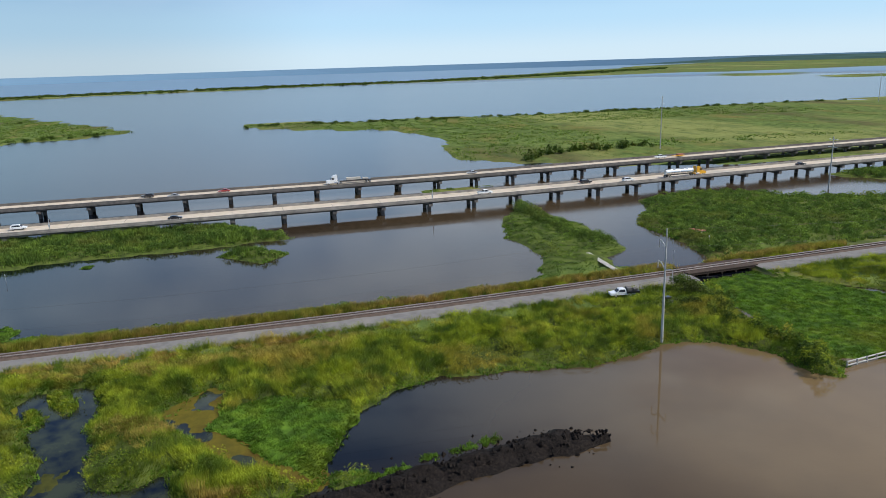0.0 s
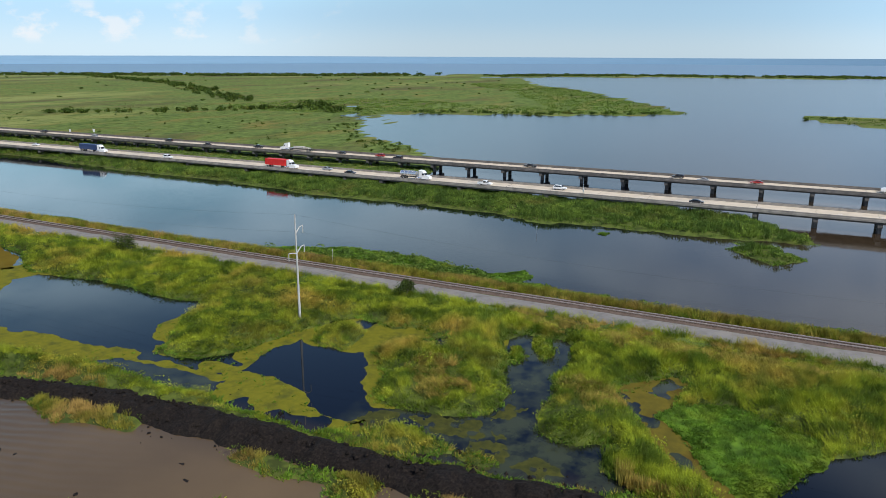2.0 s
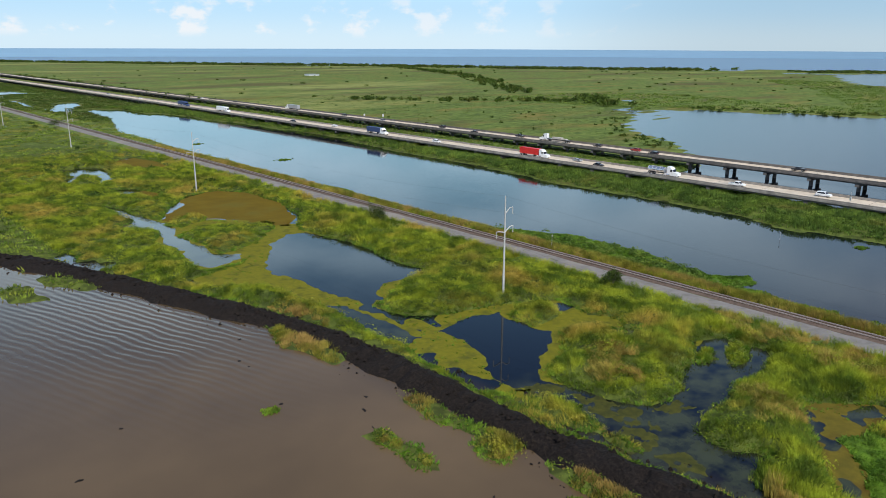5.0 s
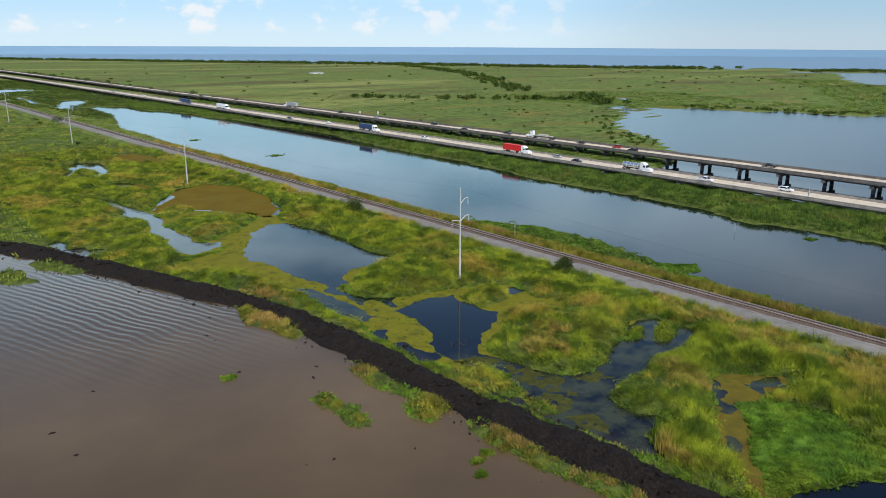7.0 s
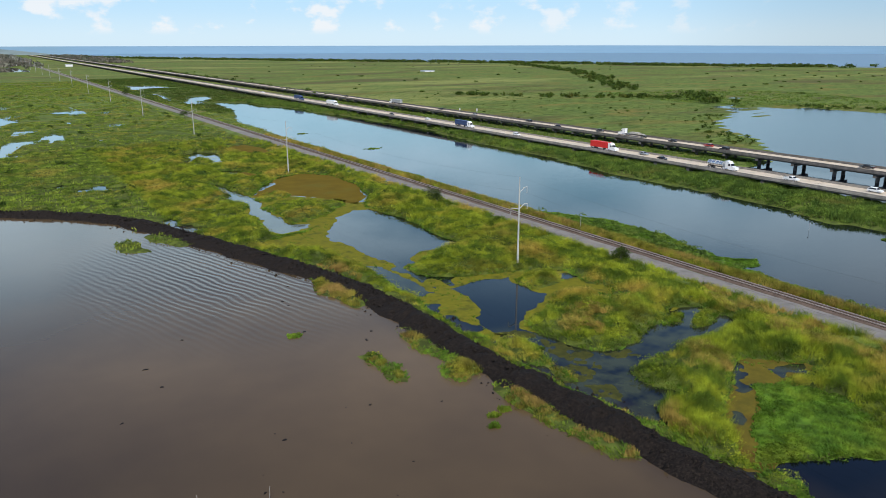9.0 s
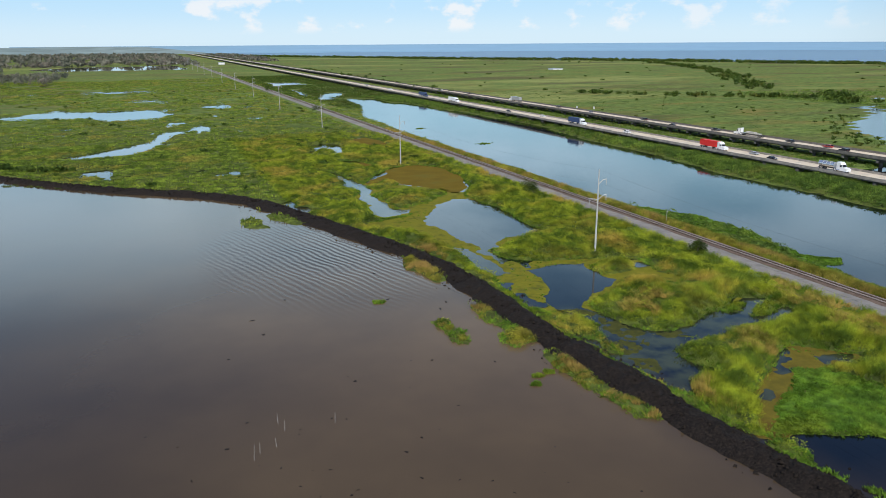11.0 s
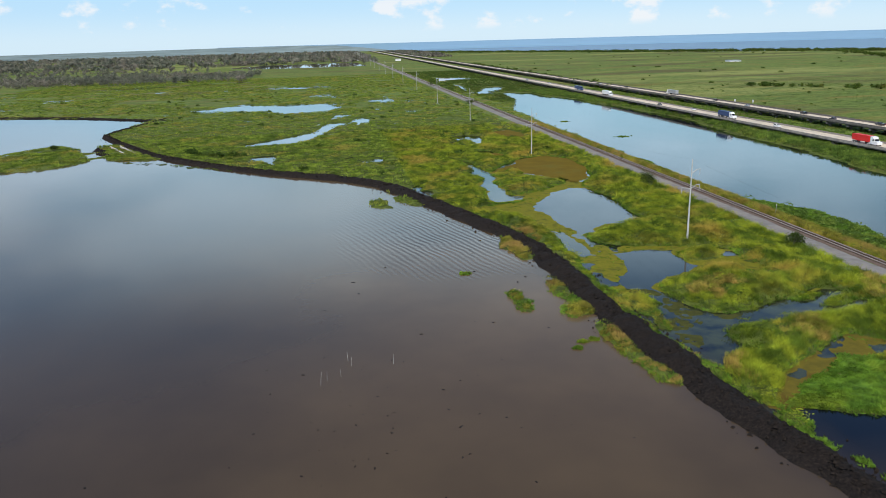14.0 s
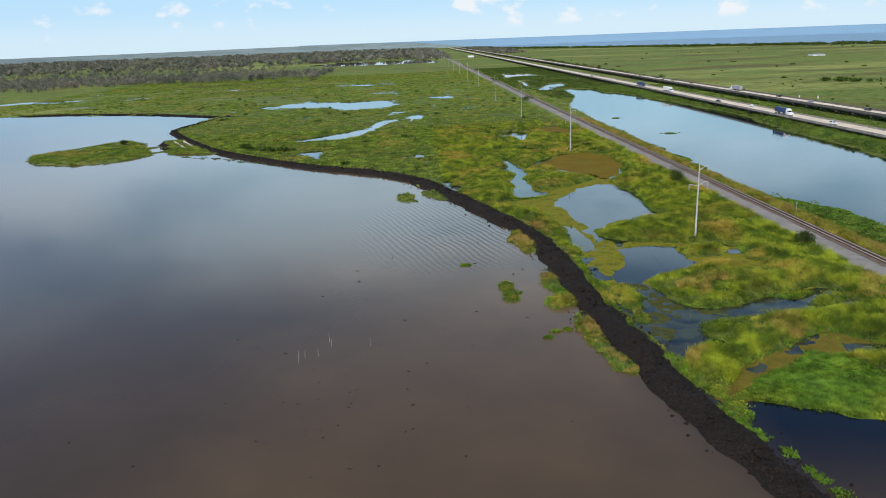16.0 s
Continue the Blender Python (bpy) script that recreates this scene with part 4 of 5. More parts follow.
    dash = [block(0.14, 3.0, 0.012, (x + float(bridge_bend(y0 - 300 + 12.2 * k)), y0 - 300 + 12.2 * k, DECK_Z + 0.001)) for k in range(90)]
    tagged(part("lane_dashes", merge(*dash), WHITE, top, "white lane marks"), "", "", "", "stuff")
    return top


road_bridge(250.5, 3.5, "long low concrete highway bridge on paired columns over the canal", CONCRETE, 0.58)
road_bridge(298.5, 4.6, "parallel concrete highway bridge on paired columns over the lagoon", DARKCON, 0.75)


# ---- transmission line ----
def transmission_pole():
    p = thing("utility_pole", "tall pale concrete transmission pole with davit arms", "utility pole", None, "transmission line")
    part("shaft", tube((0, 0, -1.2), (0, 0, 22.8), 0.29, 0.12, 12), POLE, p)
    for s, z0, z1, reach in ((1, 19.0, 20.2, 2.3), (1, 14.9, 16.1, 2.5), (-1, 14.9, 15.4, 2.5)):
        arm = part("davit_arm", merge(tube((0, 0, z0), (s * reach * 0.6, 0, z1 - 0.12), 0.13, 0.11), tube((s * reach * 0.6, 0, z1 - 0.12), (s * reach, 0, z1), 0.11, 0.09)), POLE, p)
        part("insulator", tube((s * reach, 0, z1 - 1.5), (s * reach, 0, z1 + 0.02), 0.10, 0.08, 8), POLE, arm)
    return p


POLE_X, POLE_Y0, POLE_STEP = 103.5, 132.6, 159.5
first = transmission_pole()
first.matrix_basis = pose(POLE_X, POLE_Y0, 0)
pole_ys = [POLE_Y0 + POLE_STEP * k for k in range(-1, 18)]
for y in pole_ys:
    if abs(y - POLE_Y0) > 1:
        copy_thing(first, pose(POLE_X, -24 if y < 0 else y, 0))
pole_ys[0] = -24
lines_thing = thing("power_lines", "thin dark overhead conductors strung between the poles", "power lines")
for dx, z in ((2.3, 18.7), (2.5, 14.6), (-2.5, 13.9), (0, 22.8)):
    bits = []
    for a, b in zip([-183.5] + pole_ys[:9], pole_ys[:10]):
        p = [(POLE_X + dx, a + (b - a) * i / 12, z - 3.0 * 4 * (i / 12) * (1 - i / 12)) for i in range(13)]
        bits += [tube(p[i], p[i + 1], 0.010, 0.010, 4) for i in range(12)]
    part("conductor", merge(*bits), plain("wire", (0.05, 0.05, 0.05), 0.6), lines_thing)
copy_thing(first, pose(POLE_X, -183.5, 0))


def line_mast(x, y, h, label):
    p = thing("utility_pole", label, "utility pole", pose(x, y, 0))
    part("shaft", tube((0, 0, -1), (0, 0, h), 0.36, 0.18, 10), POLE, p)
    for z in (h - 1.2, h - 4.2):
        part("crossarm", block(4.6, 0.2, 0.2, (0, 0, z)), GALV, p)


line_mast(369, -186, 31, "tall slender pole with short arms standing in the marsh")
line_mast(224, -173, 21, "grey pole with short arms beside the bridge")
line_mast(610, -588, 30, "distant pole with short arms in the marsh")


def signal_post(x, y, h, z, label):
    p = thing("post", label, "post", pose(x, y, z))
    part("shaft", tube((0, 0, -1.0), (0, 0, h), 0.05, 0.04), GALV, p)
    part("box", block(0.25, 0.22, 0.4, (0, 0, h - 0.6), 0.03), GALV, p)


signal_post(150, -56, 4.5, 0, "thin grey post with a small box in the water")
signal_post(162, -75, 4.0, 0, "thin grey post with a small box on the shore")
signal_post(140.2, 150, 4.2, 0.9, "thin grey trackside post with a small box")
signal_post(199.6, 115.6, 2.5, 0, "short dark stake standing in the canal")
for x, y in ((257.2, -15), (257.2, 114)):
    p = thing("lamp_post", "short pale post on the bridge parapet", "post", pose(x - 13, y, DECK_Z))
    part("shaft", tube((0.5, 0, -0.2), (0.5, 0, 4.2), 0.12, 0.1), GALV, p)
    part("cabinet", block(0.6, 0.5, 1.0, (0.5, 0, 1.6), 0.04), GALV, p)


def sign_board(x, y, h, label):
    p = thing("sign", label, "sign", pose(x, y, 0.3, 0, 0, 8))
    part("post", tube((0, 0, -0.8), (0, 0, h), 0.12, 0.1), GALV, p)
    part("panel", block(0.12, 1.5, 1.9, (-0.1, 0, h - 1.9), 0.02), WHITE, p, "plain white panel")


sign_board(309, 471, 6.0, "small white sign board standing beside the far bridge")
sign_board(314, 455, 6.5, "tall white sign board standing beside the far bridge")


# ---- vehicles ----
def profile(points, width, narrow=1.0, z_split=1e9):
    """A body extruded across from a side profile of (along, height); above z_split it narrows."""
    bm = bmesh.new()
    sides = []
    for s in (-1, 1):
        sides.append([bm.verts.new((s * width / 2 * (narrow if z > z_split else 1), y, z)) for y, z in points])
    n = len(points)
    for i in range(n):
        bm.faces.new((sides[0][i], sides[0][(i + 1) % n], sides[1][(i + 1) % n], sides[1][i]))
    bm.faces.new(sides[0][::-1])
    bm.faces.new(sides[1])
    bmesh.ops.recalc_face_normals(bm, faces=bm.faces[:])
    bmesh.ops.bevel(bm, geom=bm.edges[:], offset=0.05, segments=2, affect="EDGES")
    return bm


def wheel(parent, x, y, r=0.34, w=0.24):
    t = part("tyre", tube((x - w / 2, y, r), (x + w / 2, y, r), r, r, 14), RUBBER, parent)
    part("rim", tube((x - w / 2 - 0.01, y, r), (x + w / 2 + 0.01, y, r), r * 0.58, r * 0.58, 10), GALV, t)


def car(kind, paint, label, m):
    c = thing({"pickup": "pickup_truck", "suv": "suv", "sedan": "car"}[kind], label, {"pickup": "pickup truck", "suv": "car", "sedan": "car"}[kind], m, "traffic")
    if kind == "sedan":
        L, W = 4.8, 1.82
        body = [(-2.4, 0.35), (2.4, 0.35), (2.4, 0.72), (1.15, 0.94), (-1.6, 0.98), (-2.38, 0.86)]
        cabin = [(1.05, 0.92), (0.25, 1.42), (-0.95, 1.44), (-1.75, 0.95)]
    elif kind == "suv":
        L, W = 4.9, 1.95
        body = [(-2.45, 0.4), (2.45, 0.4), (2.45, 0.9), (1.2, 1.08), (-2.4, 1.1)]
        cabin = [(1.15, 1.06), (0.45, 1.72), (-1.9, 1.74), (-2.4, 1.08)]
    else:
        L, W = 5.8, 2.0
        body = [(-2.9, 0.5), (2.9, 0.5), (2.9, 1.0), (1.6, 1.15), (-0.7, 1.15), (-0.72, 1.18), (-2.9, 1.18)]
        cabin = [(1.55, 1.12), (0.85, 1.82), (-0.6, 1.84), (-0.75, 1.12)]
    part("body", profile(body, W), paint, c)
    roof = part("cabin", profile(cabin, W * 0.93, 0.84, 1.2), paint, c)
    glass = [(y * 0.93 + 0.01, z) for y, z in cabin]
    zlo, zhi = min(z for _, z in cabin), max(z for _, z in cabin)
    for s in (-1, 1):
        bm = bmesh.new()
        k0, k1 = W * 0.93 / 2 + 0.012, W * 0.93 / 2 * 0.86 + 0.012
        pts = [(s * k0, glass[0][0] - 0.2, zlo + 0.06), (s * k1, glass[1][0] - 0.1, zhi - 0.1), (s * k1, glass[2][0] + 0.1, zhi - 0.1), (s * k0, glass[3][0] + 0.2, zlo + 0.06)]
        vs = [bm.verts.new(p) for p in pts] + [bm.verts.new((p[0] - s * 0.05, p[1], p[2])) for p in pts]
        for f in ((0, 1, 2, 3), (4, 7, 6, 5), (0, 4, 5, 1), (1, 5, 6, 2), (2, 6, 7, 3), (3, 7, 4, 0)):
            bm.faces.new([vs[i] for i in f])
        bmesh.ops.recalc_face_normals(bm, faces=bm.faces[:])
        part("side_window", bm, GLASS, roof)
    for a, b in ((0, 1), (3, 2)):
        (ya, za), (yb, zb) = cabin[a], cabin[b]
        s = 1 if ya > yb else -1
        bm = bmesh.new()
        vs = [bm.verts.new(p) for p in ((-W * 0.42, ya + s * 0.02, za + 0.08), (W * 0.42, ya + s * 0.02, za + 0.08), (W * 0.36, yb + s * 0.05, zb - 0.06), (-W * 0.36, yb + s * 0.05, zb - 0.06),
                                        (-W * 0.42, ya - s * 0.1, za + 0.08), (W * 0.42, ya - s * 0.1, za + 0.08), (W * 0.36, yb - s * 0.1, zb - 0.06), (-W * 0.36, yb - s * 0.1, zb - 0.06))]
        for f in ((0, 1, 2, 3), (4, 7, 6, 5), (0, 4, 5, 1), (1, 5, 6, 2), (2, 6, 7, 3), (3, 7, 4, 0)):
            bm.faces.new([vs[i] for i in f])
        bmesh.ops.recalc_face_normals(bm, faces=bm.faces[:])
        part("windscreen" if a == 0 else "rear_window", bm, GLASS, roof)
    if kind == "pickup":
        part("cargo_bed", block(W * 0.8, 1.9, 0.05, (0, -1.8, 1.19)), BLACKP, c)
    for s in (-1, 1):
        part("headlight", block(0.4, 0.08, 0.16, (s * W * 0.36, L / 2 - 0.01, 0.66), 0.02), WHITE, c)
        part("tail_light", block(0.3, 0.08, 0.18, (s * W * 0.38, -L / 2 + 0.01, 0.74), 0.02), REDP, c)
        for y in (L * 0.3, -L * 0.3):
            wheel(c, s * (W / 2 - 0.12), y, 0.40 if kind == "pickup" else 0.35)
    return c


def semi(kind, cab, load, label, m, short=0.0):
    t = thing("semi_truck", label, "truck", m, "traffic")
    c = part("tractor", merge(profile([(4.6, 0.6), (10.4, 0.6), (10.4, 1.6), (8.9, 1.95), (8.4, 2.0), (8.0, 3.0), (7.2, 3.75), (5.7, 3.95), (5.7, 1.1), (4.6, 1.05)], 2.45)), cab, t)
    part("windscreen", profile([(8.42, 2.05), (8.52, 2.05), (8.12, 2.95), (8.0, 2.95)], 2.1), GLASS, c)
    for s in (-1, 1):
        part("side_window", block(0.06, 0.9, 0.75, (s * 1.22, 7.6, 2.1), 0.02), GLASS, c)
        part("exhaust_stack", tube((s * 1.1, 5.5, 1.2), (s * 1.1, 5.5, 4.1), 0.08), CHROME, c)
        part("fuel_tank", tube((s * 1.05, 5.3, 0.85), (s * 1.05, 7.0, 0.85), 0.33, 0.33, 12), CHROME, c)
        for y in (9.3, 5.4, 4.2):
            wheel(t, s * 1.05, y, 0.5, 0.3)
        for y in (-7.2 + short, -8.5 + short):
            wheel(t, s * 1.05, y, 0.5, 0.5)
    if kind == "box":
        b = part("trailer", block(2.55, 14.2 - short, 2.75, (0, -2.0 + short / 2, 1.25), 0.05), load, t)
        part("landing_gear", block(1.8, 0.2, 1.0, (0, 2.2, 0.25)), BLACKP, t)
        for i in range(12 - int(short / 1.2)):
            part("rib", merge(block(2.61, 0.06, 2.6, (0, 4.6 - i * 1.2, 1.32))), load, b)
    elif kind == "tank":
        b = part("tank", tube((0, -9.0 + short, 2.25), (0, 4.2, 2.25), 1.08, 1.08, 20), load, t)
        for y in (-9.0 + short, -5.6 + short * 0.75, -2.4 + short * 0.5, 0.9 + short * 0.25, 4.2):
            part("band", tube((0, y - 0.06, 2.25), (0, y + 0.06, 2.25), 1.12, 1.12, 20), GALV, b)
        part("walkway", block(0.7, 11 - short, 0.08, (0, -2.4 + short / 2, 3.36)), GALV, b)
        part("chassis", block(1.0, 13 - short, 0.3, (0, -2.4 + short / 2, 0.95)), BLACKP, t)
    else:
        part("flatbed", block(2.5, 14.2, 0.28, (0, -2.0, 1.2), 0.03), BLACKP, t)
        part("cargo", block(2.2, 6.2, 0.95, (0, -1.4, 1.48), 0.06), load, t, "pale bundled load")
        part("cargo", block(2.0, 2.4, 0.5, (0, -6.6, 1.48), 0.06), load, t)
    return t


def lane_pose(x, y, turn):
    y = 26 + (y - 26) * 1.033
    return pose(x + float(bridge_bend(y)), y, DECK_Z + 0.01, 0, 0, turn + math.degrees(0.062 / (1 + math.exp((y + 30) / 15))))


def front_lane(y, lane=0):
    return lane_pose(248.6 + lane * 3.9, y, 180)


def rear_lane(y, lane=0):
    return lane_pose(300.4 - lane * 3.9, y, 0)


for y, lane, kind, paint, lab in ((74, 0, "sedan", BLACKP, "black sedan driving on the bridge"), (-35, 0, "pickup", WHITE, "white pickup truck with an open dark bed"),
                                  (-79, 1, "suv", BLACKP, "black sport utility car on the bridge"), (-96, 0, "suv", WHITE, "white sport utility car on the bridge"),
                                  (150, 0, "pickup", WHITE, "white pickup truck on the near bridge"), (122, 1, "suv", WHITE, "white sport utility car on the near bridge"),
                                  (210, 0, "sedan", BLACKP, "black sedan following the tanker"), (224, 1, "sedan", GREYP, "silver sedan ahead of the red truck"),
                                  (312, 0, "suv", WHITE, "white sport utility car in slow traffic"), (412, 1, "sedan", WHITE, "white sedan in slow traffic"), (455, 0, "sedan", BLACKP, "black sedan in slow traffic"),
                                  (-182, 0, "sedan", BLACKP, "black sedan near the bridge bend"), (740, 1, "suv", WHITE, "white car far along the bridge"), (820, 0, "suv", GREYP, "grey car far along the bridge")):
    car(kind, paint, lab, front_lane(y, lane))
for y, lane, kind, paint, lab in ((88, 0, "suv", BLACKP, "black sport utility car on the far bridge"), (78, 1, "sedan", GREYP, "silver sedan on the far bridge"), (59, 0, "sedan", REDP, "dark red sedan on the far bridge"),
                                  (-46, 0, "sedan", GREYP, "grey sedan on the far bridge"), (-143, 0, "pickup", WHITE, "white pickup truck towing a trailer"), (364, 0, "suv", BLACKP, "black car in the queue on the far bridge"),
                                  (332, 1, "sedan", BLACKP, "black sedan in the queue on the far bridge"), (248, 0, "sedan", BLACKP, "black sedan on the far bridge"), (226, 0, "suv", REDP, "dark red car on the far bridge"),
                                  (214, 1, "suv", BLACKP, "black car passing on the far bridge"), (300, 0, "pickup", BLACKP, "black pickup truck on the far bridge"), (420, 1, "suv", GREYP, "grey car in the queue on the far bridge"),
                                  (470, 0, "suv", BLACKP, "black car in the queue on the far bridge"), (150, 0, "pickup", BLACKP, "black pickup truck on the far bridge"), (640, 0, "suv", BLACKP, "black car far along the far bridge"), (700, 1, "sedan", WHITE, "white car far along the far bridge")):
    car(kind, paint, lab, rear_lane(y, lane))
semi("box", WHITE, BRIGHTRED, "white tractor pulling a bright red container trailer", front_lane(247), 3.0)
semi("tank", WHITE, CHROME, "white tanker truck with a short silver tank", front_lane(183), 6.0)
semi("box", WHITE, BLUEP, "white tractor pulling a navy blue trailer", front_lane(364), 1.5)
semi("box", WHITE, WHITE, "white tractor pulling a white box trailer", front_lane(558))
semi("box", BLUEP, BLUEP, "dark blue tractor and trailer", front_lane(632))
semi("tank", YELLOWP, CHROME, "orange yellow tractor pulling a polished tank trailer", front_lane(-122))
semi("flat", WHITE, PLANK, "white tractor pulling a flatbed with a pale load", rear_lane(8))
semi("box", WHITE, GREYP, "white tractor pulling a pale grey box trailer", rear_lane(541))
semi("flat", WHITE, PLANK, "white tractor with a flatbed trailer in slow traffic", rear_lane(275, 0))
tr = thing("trailer", "low orange equipment trailer behind a pickup", "trailer", rear_lane(-153), "traffic")
part("bed", block(2.3, 6.0, 0.35, (0, 0, 0.55), 0.04), YELLOWP, tr)
part("cargo", block(2.0, 3.2, 0.7, (0, -0.8, 0.9), 0.1), RUST, tr)
for s in (-1, 1):
    wheel(tr, s * 1.1, -1.2)

# parked beside the trestle
pk = car("pickup", WHITE, "white flatbed pickup truck parked on the gravel", pose(129.2, -29.5, 1.13, 0, 0, -8))
part("flat_bed", block(2.3, 3.1, 0.5, (0, -2.3, 0.8), 0.03), BLACKP, pk, "black steel flat bed")
part("load", merge(block(1.6, 1.2, 0.7, (0.1, -1.6, 1.3), 0.08), block(1.2, 1.0, 0.45, (-0.2, -3.0, 1.3), 0.08)), DARKCON, pk, "dull grey tools and drums")
ux = thing("utility_trailer", "dark utility trailer with machinery beside the reeds", "trailer", pose(122.4, -37.2, 0.55, 0, 0, 14))
part("bed", block(1.9, 3.6, 0.3, (0, 0, 0.5), 0.05), BLACKP, ux)
part("engine_box", block(1.2, 1.6, 0.9, (0, 0.3, 0.8), 0.12), BLACKP, ux)
for s in (-1, 1):
    wheel(ux, s * 0.95, -0.3)

# ---- shore things ----
dock = thing("boardwalk", "narrow pale plank walkway over floating weeds", "boardwalk")
d0, d1 = Vector((167, -39.5, 1.0)), Vector((144.5, -38, 1.25))
pl = block(1.5, 0.42, 0.09)
plme = bpy.data.meshes.new("plank")
pl.to_mesh(plme)
pl.free()
plme.materials.append(PLANK)
yaw = math.atan2(d1.y - d0.y, d1.x - d0.x)
for i in range(46):
    o = part("plank", plme, PLANK, dock)
    o.matrix_basis = Matrix.Translation(d0.lerp(d1, (i + 0.5) / 46)) @ pose(0, 0, 0, 0, 0, math.degrees(yaw) + 90)
for i in range(6):
    for s in (-0.6, 0.6):
        q = d0.lerp(d1, i / 5) + Vector((0, s, 0))
        part("pile", tube((q.x, q.y, -1.2), (q.x, q.y, q.z + 0.05), 0.09), TIE, dock)

bulk = thing("timber_bulkhead", "weathered grey timber bulkhead at the edge of the weeds", "bulkhead")
for k, (dz, dxx) in enumerate(((0.35, 0), (0.95, 0.15))):
    part("rail_beam", tube((83 + dxx, -48, dz), (86 + dxx, -70, dz), 0.14), PLANK, bulk)
for i in range(10):
    f = i / 9
    part("pile", tube((83 + 3 * f, -48 - 22 * f, -1.2), (83 + 3 * f, -48 - 22 * f, 1.15), 0.16), PLANK, bulk)

shack = thing("hut", "small collapsed hut with rusty red roofing in the reeds", "hut", pose(176, -81, 0.4, 0, 0, 25))
part("wall", block(3.6, 2.6, 1.4, (0, 0, 0)), PLANK, shack)
part("roof", profile([(-1.8, 1.35), (1.8, 1.75), (1.8, 1.9), (-1.8, 1.5)], 4.2), RUST, shack)

for x, y, h, sx, lab in ((88, 2270, 4, 26, "long low pale building beside the distant railway"), (205, 2131, 5, 16, "small white building beside the distant highway"), (770, 1290, 2.2, 22, "low white building far across the marsh")):
    b = thing("building", lab, "building", pose(x, y, 0))
    part("wall", block(sx, 18, h + 1.4, (0, 0, -1)), WHITE, b)
    part("roof", block(sx + 1.5, 19.5, 0.8, (0, 0, h + 0.4), 0, 0.96), GREYP, b)

for a, b in ((-108.5, 379.5), (-103.5, 380.5)):
    pipe = thing("pipe", "long pale pipe lying on a muddy spit", "pipe", pose(a, b, 0.55, 0, 0, 26), "pipes on the spit")
    part("tube", tube((0, -19, 0), (0, 19, 0), 0.55, 0.55, 10), PLANK, pipe)
    for k in (-19, -6.5, 6.5, 19):
        part("flange", tube((0, k - 0.12, 0), (0, k + 0.12, 0), 0.72, 0.72, 10), GALV, pipe)

# ---- growth ----
rng = np.random.default_rng(12)


def scatter(x0, x1, y0, y1, per_m2, jitter_seed):
    r = np.random.default_rng(jitter_seed)
    n = int((x1 - x0) * (y1 - y0) * per_m2)
    return r.uniform(x0, x1, n), r.uniform(y0, y1, n), r.random(n)



SERE = [[(92, 101), (98, 100), (98, 94), (87, 88), (83, 94)], [(99, 77), (102, 72), (96, 65), (90, 69)], [(128, 98), (122, 88), (118, 72), (116, 60), (117, 50), (120, 30), (128, 24)]]

# the near marsh: tall reeds in drifts
x, y, q = scatter(40, 150, -110, 420, 2.1, 3)
gh, L = ground_height(x, y)
drift = 0.45 * fbm(x, y, 24, 41) + 1.2 * mound_field(x, y) - 0.6
rx = x - rail_bend(y)
clear_road = (rx < 129.3) | (rx > 139.3)
mats = (inside(x, y, MAT_NEAR) < 0) & (inside(x, y, MAT_SOUTH) < 0)
bd = np.min(np.hypot(x[:, None] - bank_pts[None, ::3, 0], y[:, None] - bank_pts[None, ::3, 1]), 1)
keep = (L > 0.25) & clear_road & mats & (bd > 3.6) & (drift > -0.62 + 0.55 * q) & (np.random.default_rng(77).random(len(x)) < np.clip((430 - y) / 110, 0.12, 1) * np.where(y > 190, 0.55, 1)) & (gh < 2.2) & ((rx < 129.2) | ((rx > 139.3) & (rx < 143.4))) & ((x > 66) | (y > 180) | (fbm(x, y, 4, 65) + 0.6 * fbm(x, y, 1.8, 66) > -0.05))
x, y, gh, drift, L = x[keep], y[keep], gh[keep], drift[keep], L[keep]
ht = 0.35 + 2.2 * np.clip(drift + 0.25, 0, 1.0) + 0.9 * np.clip((x - 95) / 30, 0, 1) * np.clip((y + 60) / 40, 0, 1)
rx = x - rail_bend(y)
ht = np.where(rx > 140, 1.7, ht) * np.clip(L / 2.5, 0.45, 1)
sere = np.max([inside(x, y, p) for p in SERE], 0)
ht = ht * np.where(sere > 0, 0.5, 1.0) * np.where((x < 66) & (y < 160), 0.6, 1.0) * np.where((x < 84) & (y < 46), 0.4, 1.0)
west = (rx < 140) & ~((x < 66) & (y < 160))
for pick, per, wide, lab, sd in ((west & (y < 190), 22, 0.04, "soft bright green marsh grass in rounded drifts", 5), (west & (y >= 190), 16, 0.075, "bright green marsh reeds and grasses in drifts", 55)):
    blades("reeds", x[pick], y[pick], gh[pick], ht[pick] * 0.62, per, wide, 0.85, REED, lab, "reeds", sd, 0.6)
blades("reeds", x[~west], y[~west], gh[~west], ht[~west], 30, 0.07, 0.7, DRYREED, "straw-tipped reeds along the railway", "reeds", 6)

# rusty foot of the reeds along the track
x, y, q = scatter(139, 152, -53, 430, 1.1, 43)
rx = x - rail_bend(y)
ok = (rx > 139.2) & (rx < 141.4) & (fbm(x, y, 8, 49) > -0.5)
blades("dead_reeds", x[ok], y[ok], ground_height(x[ok], y[ok])[0], 1.0 + 0.7 * q[ok], 20, 0.06, 0.6, STRAW, "rusty dead reeds beside the ballast", "reeds", 50, 0.3)

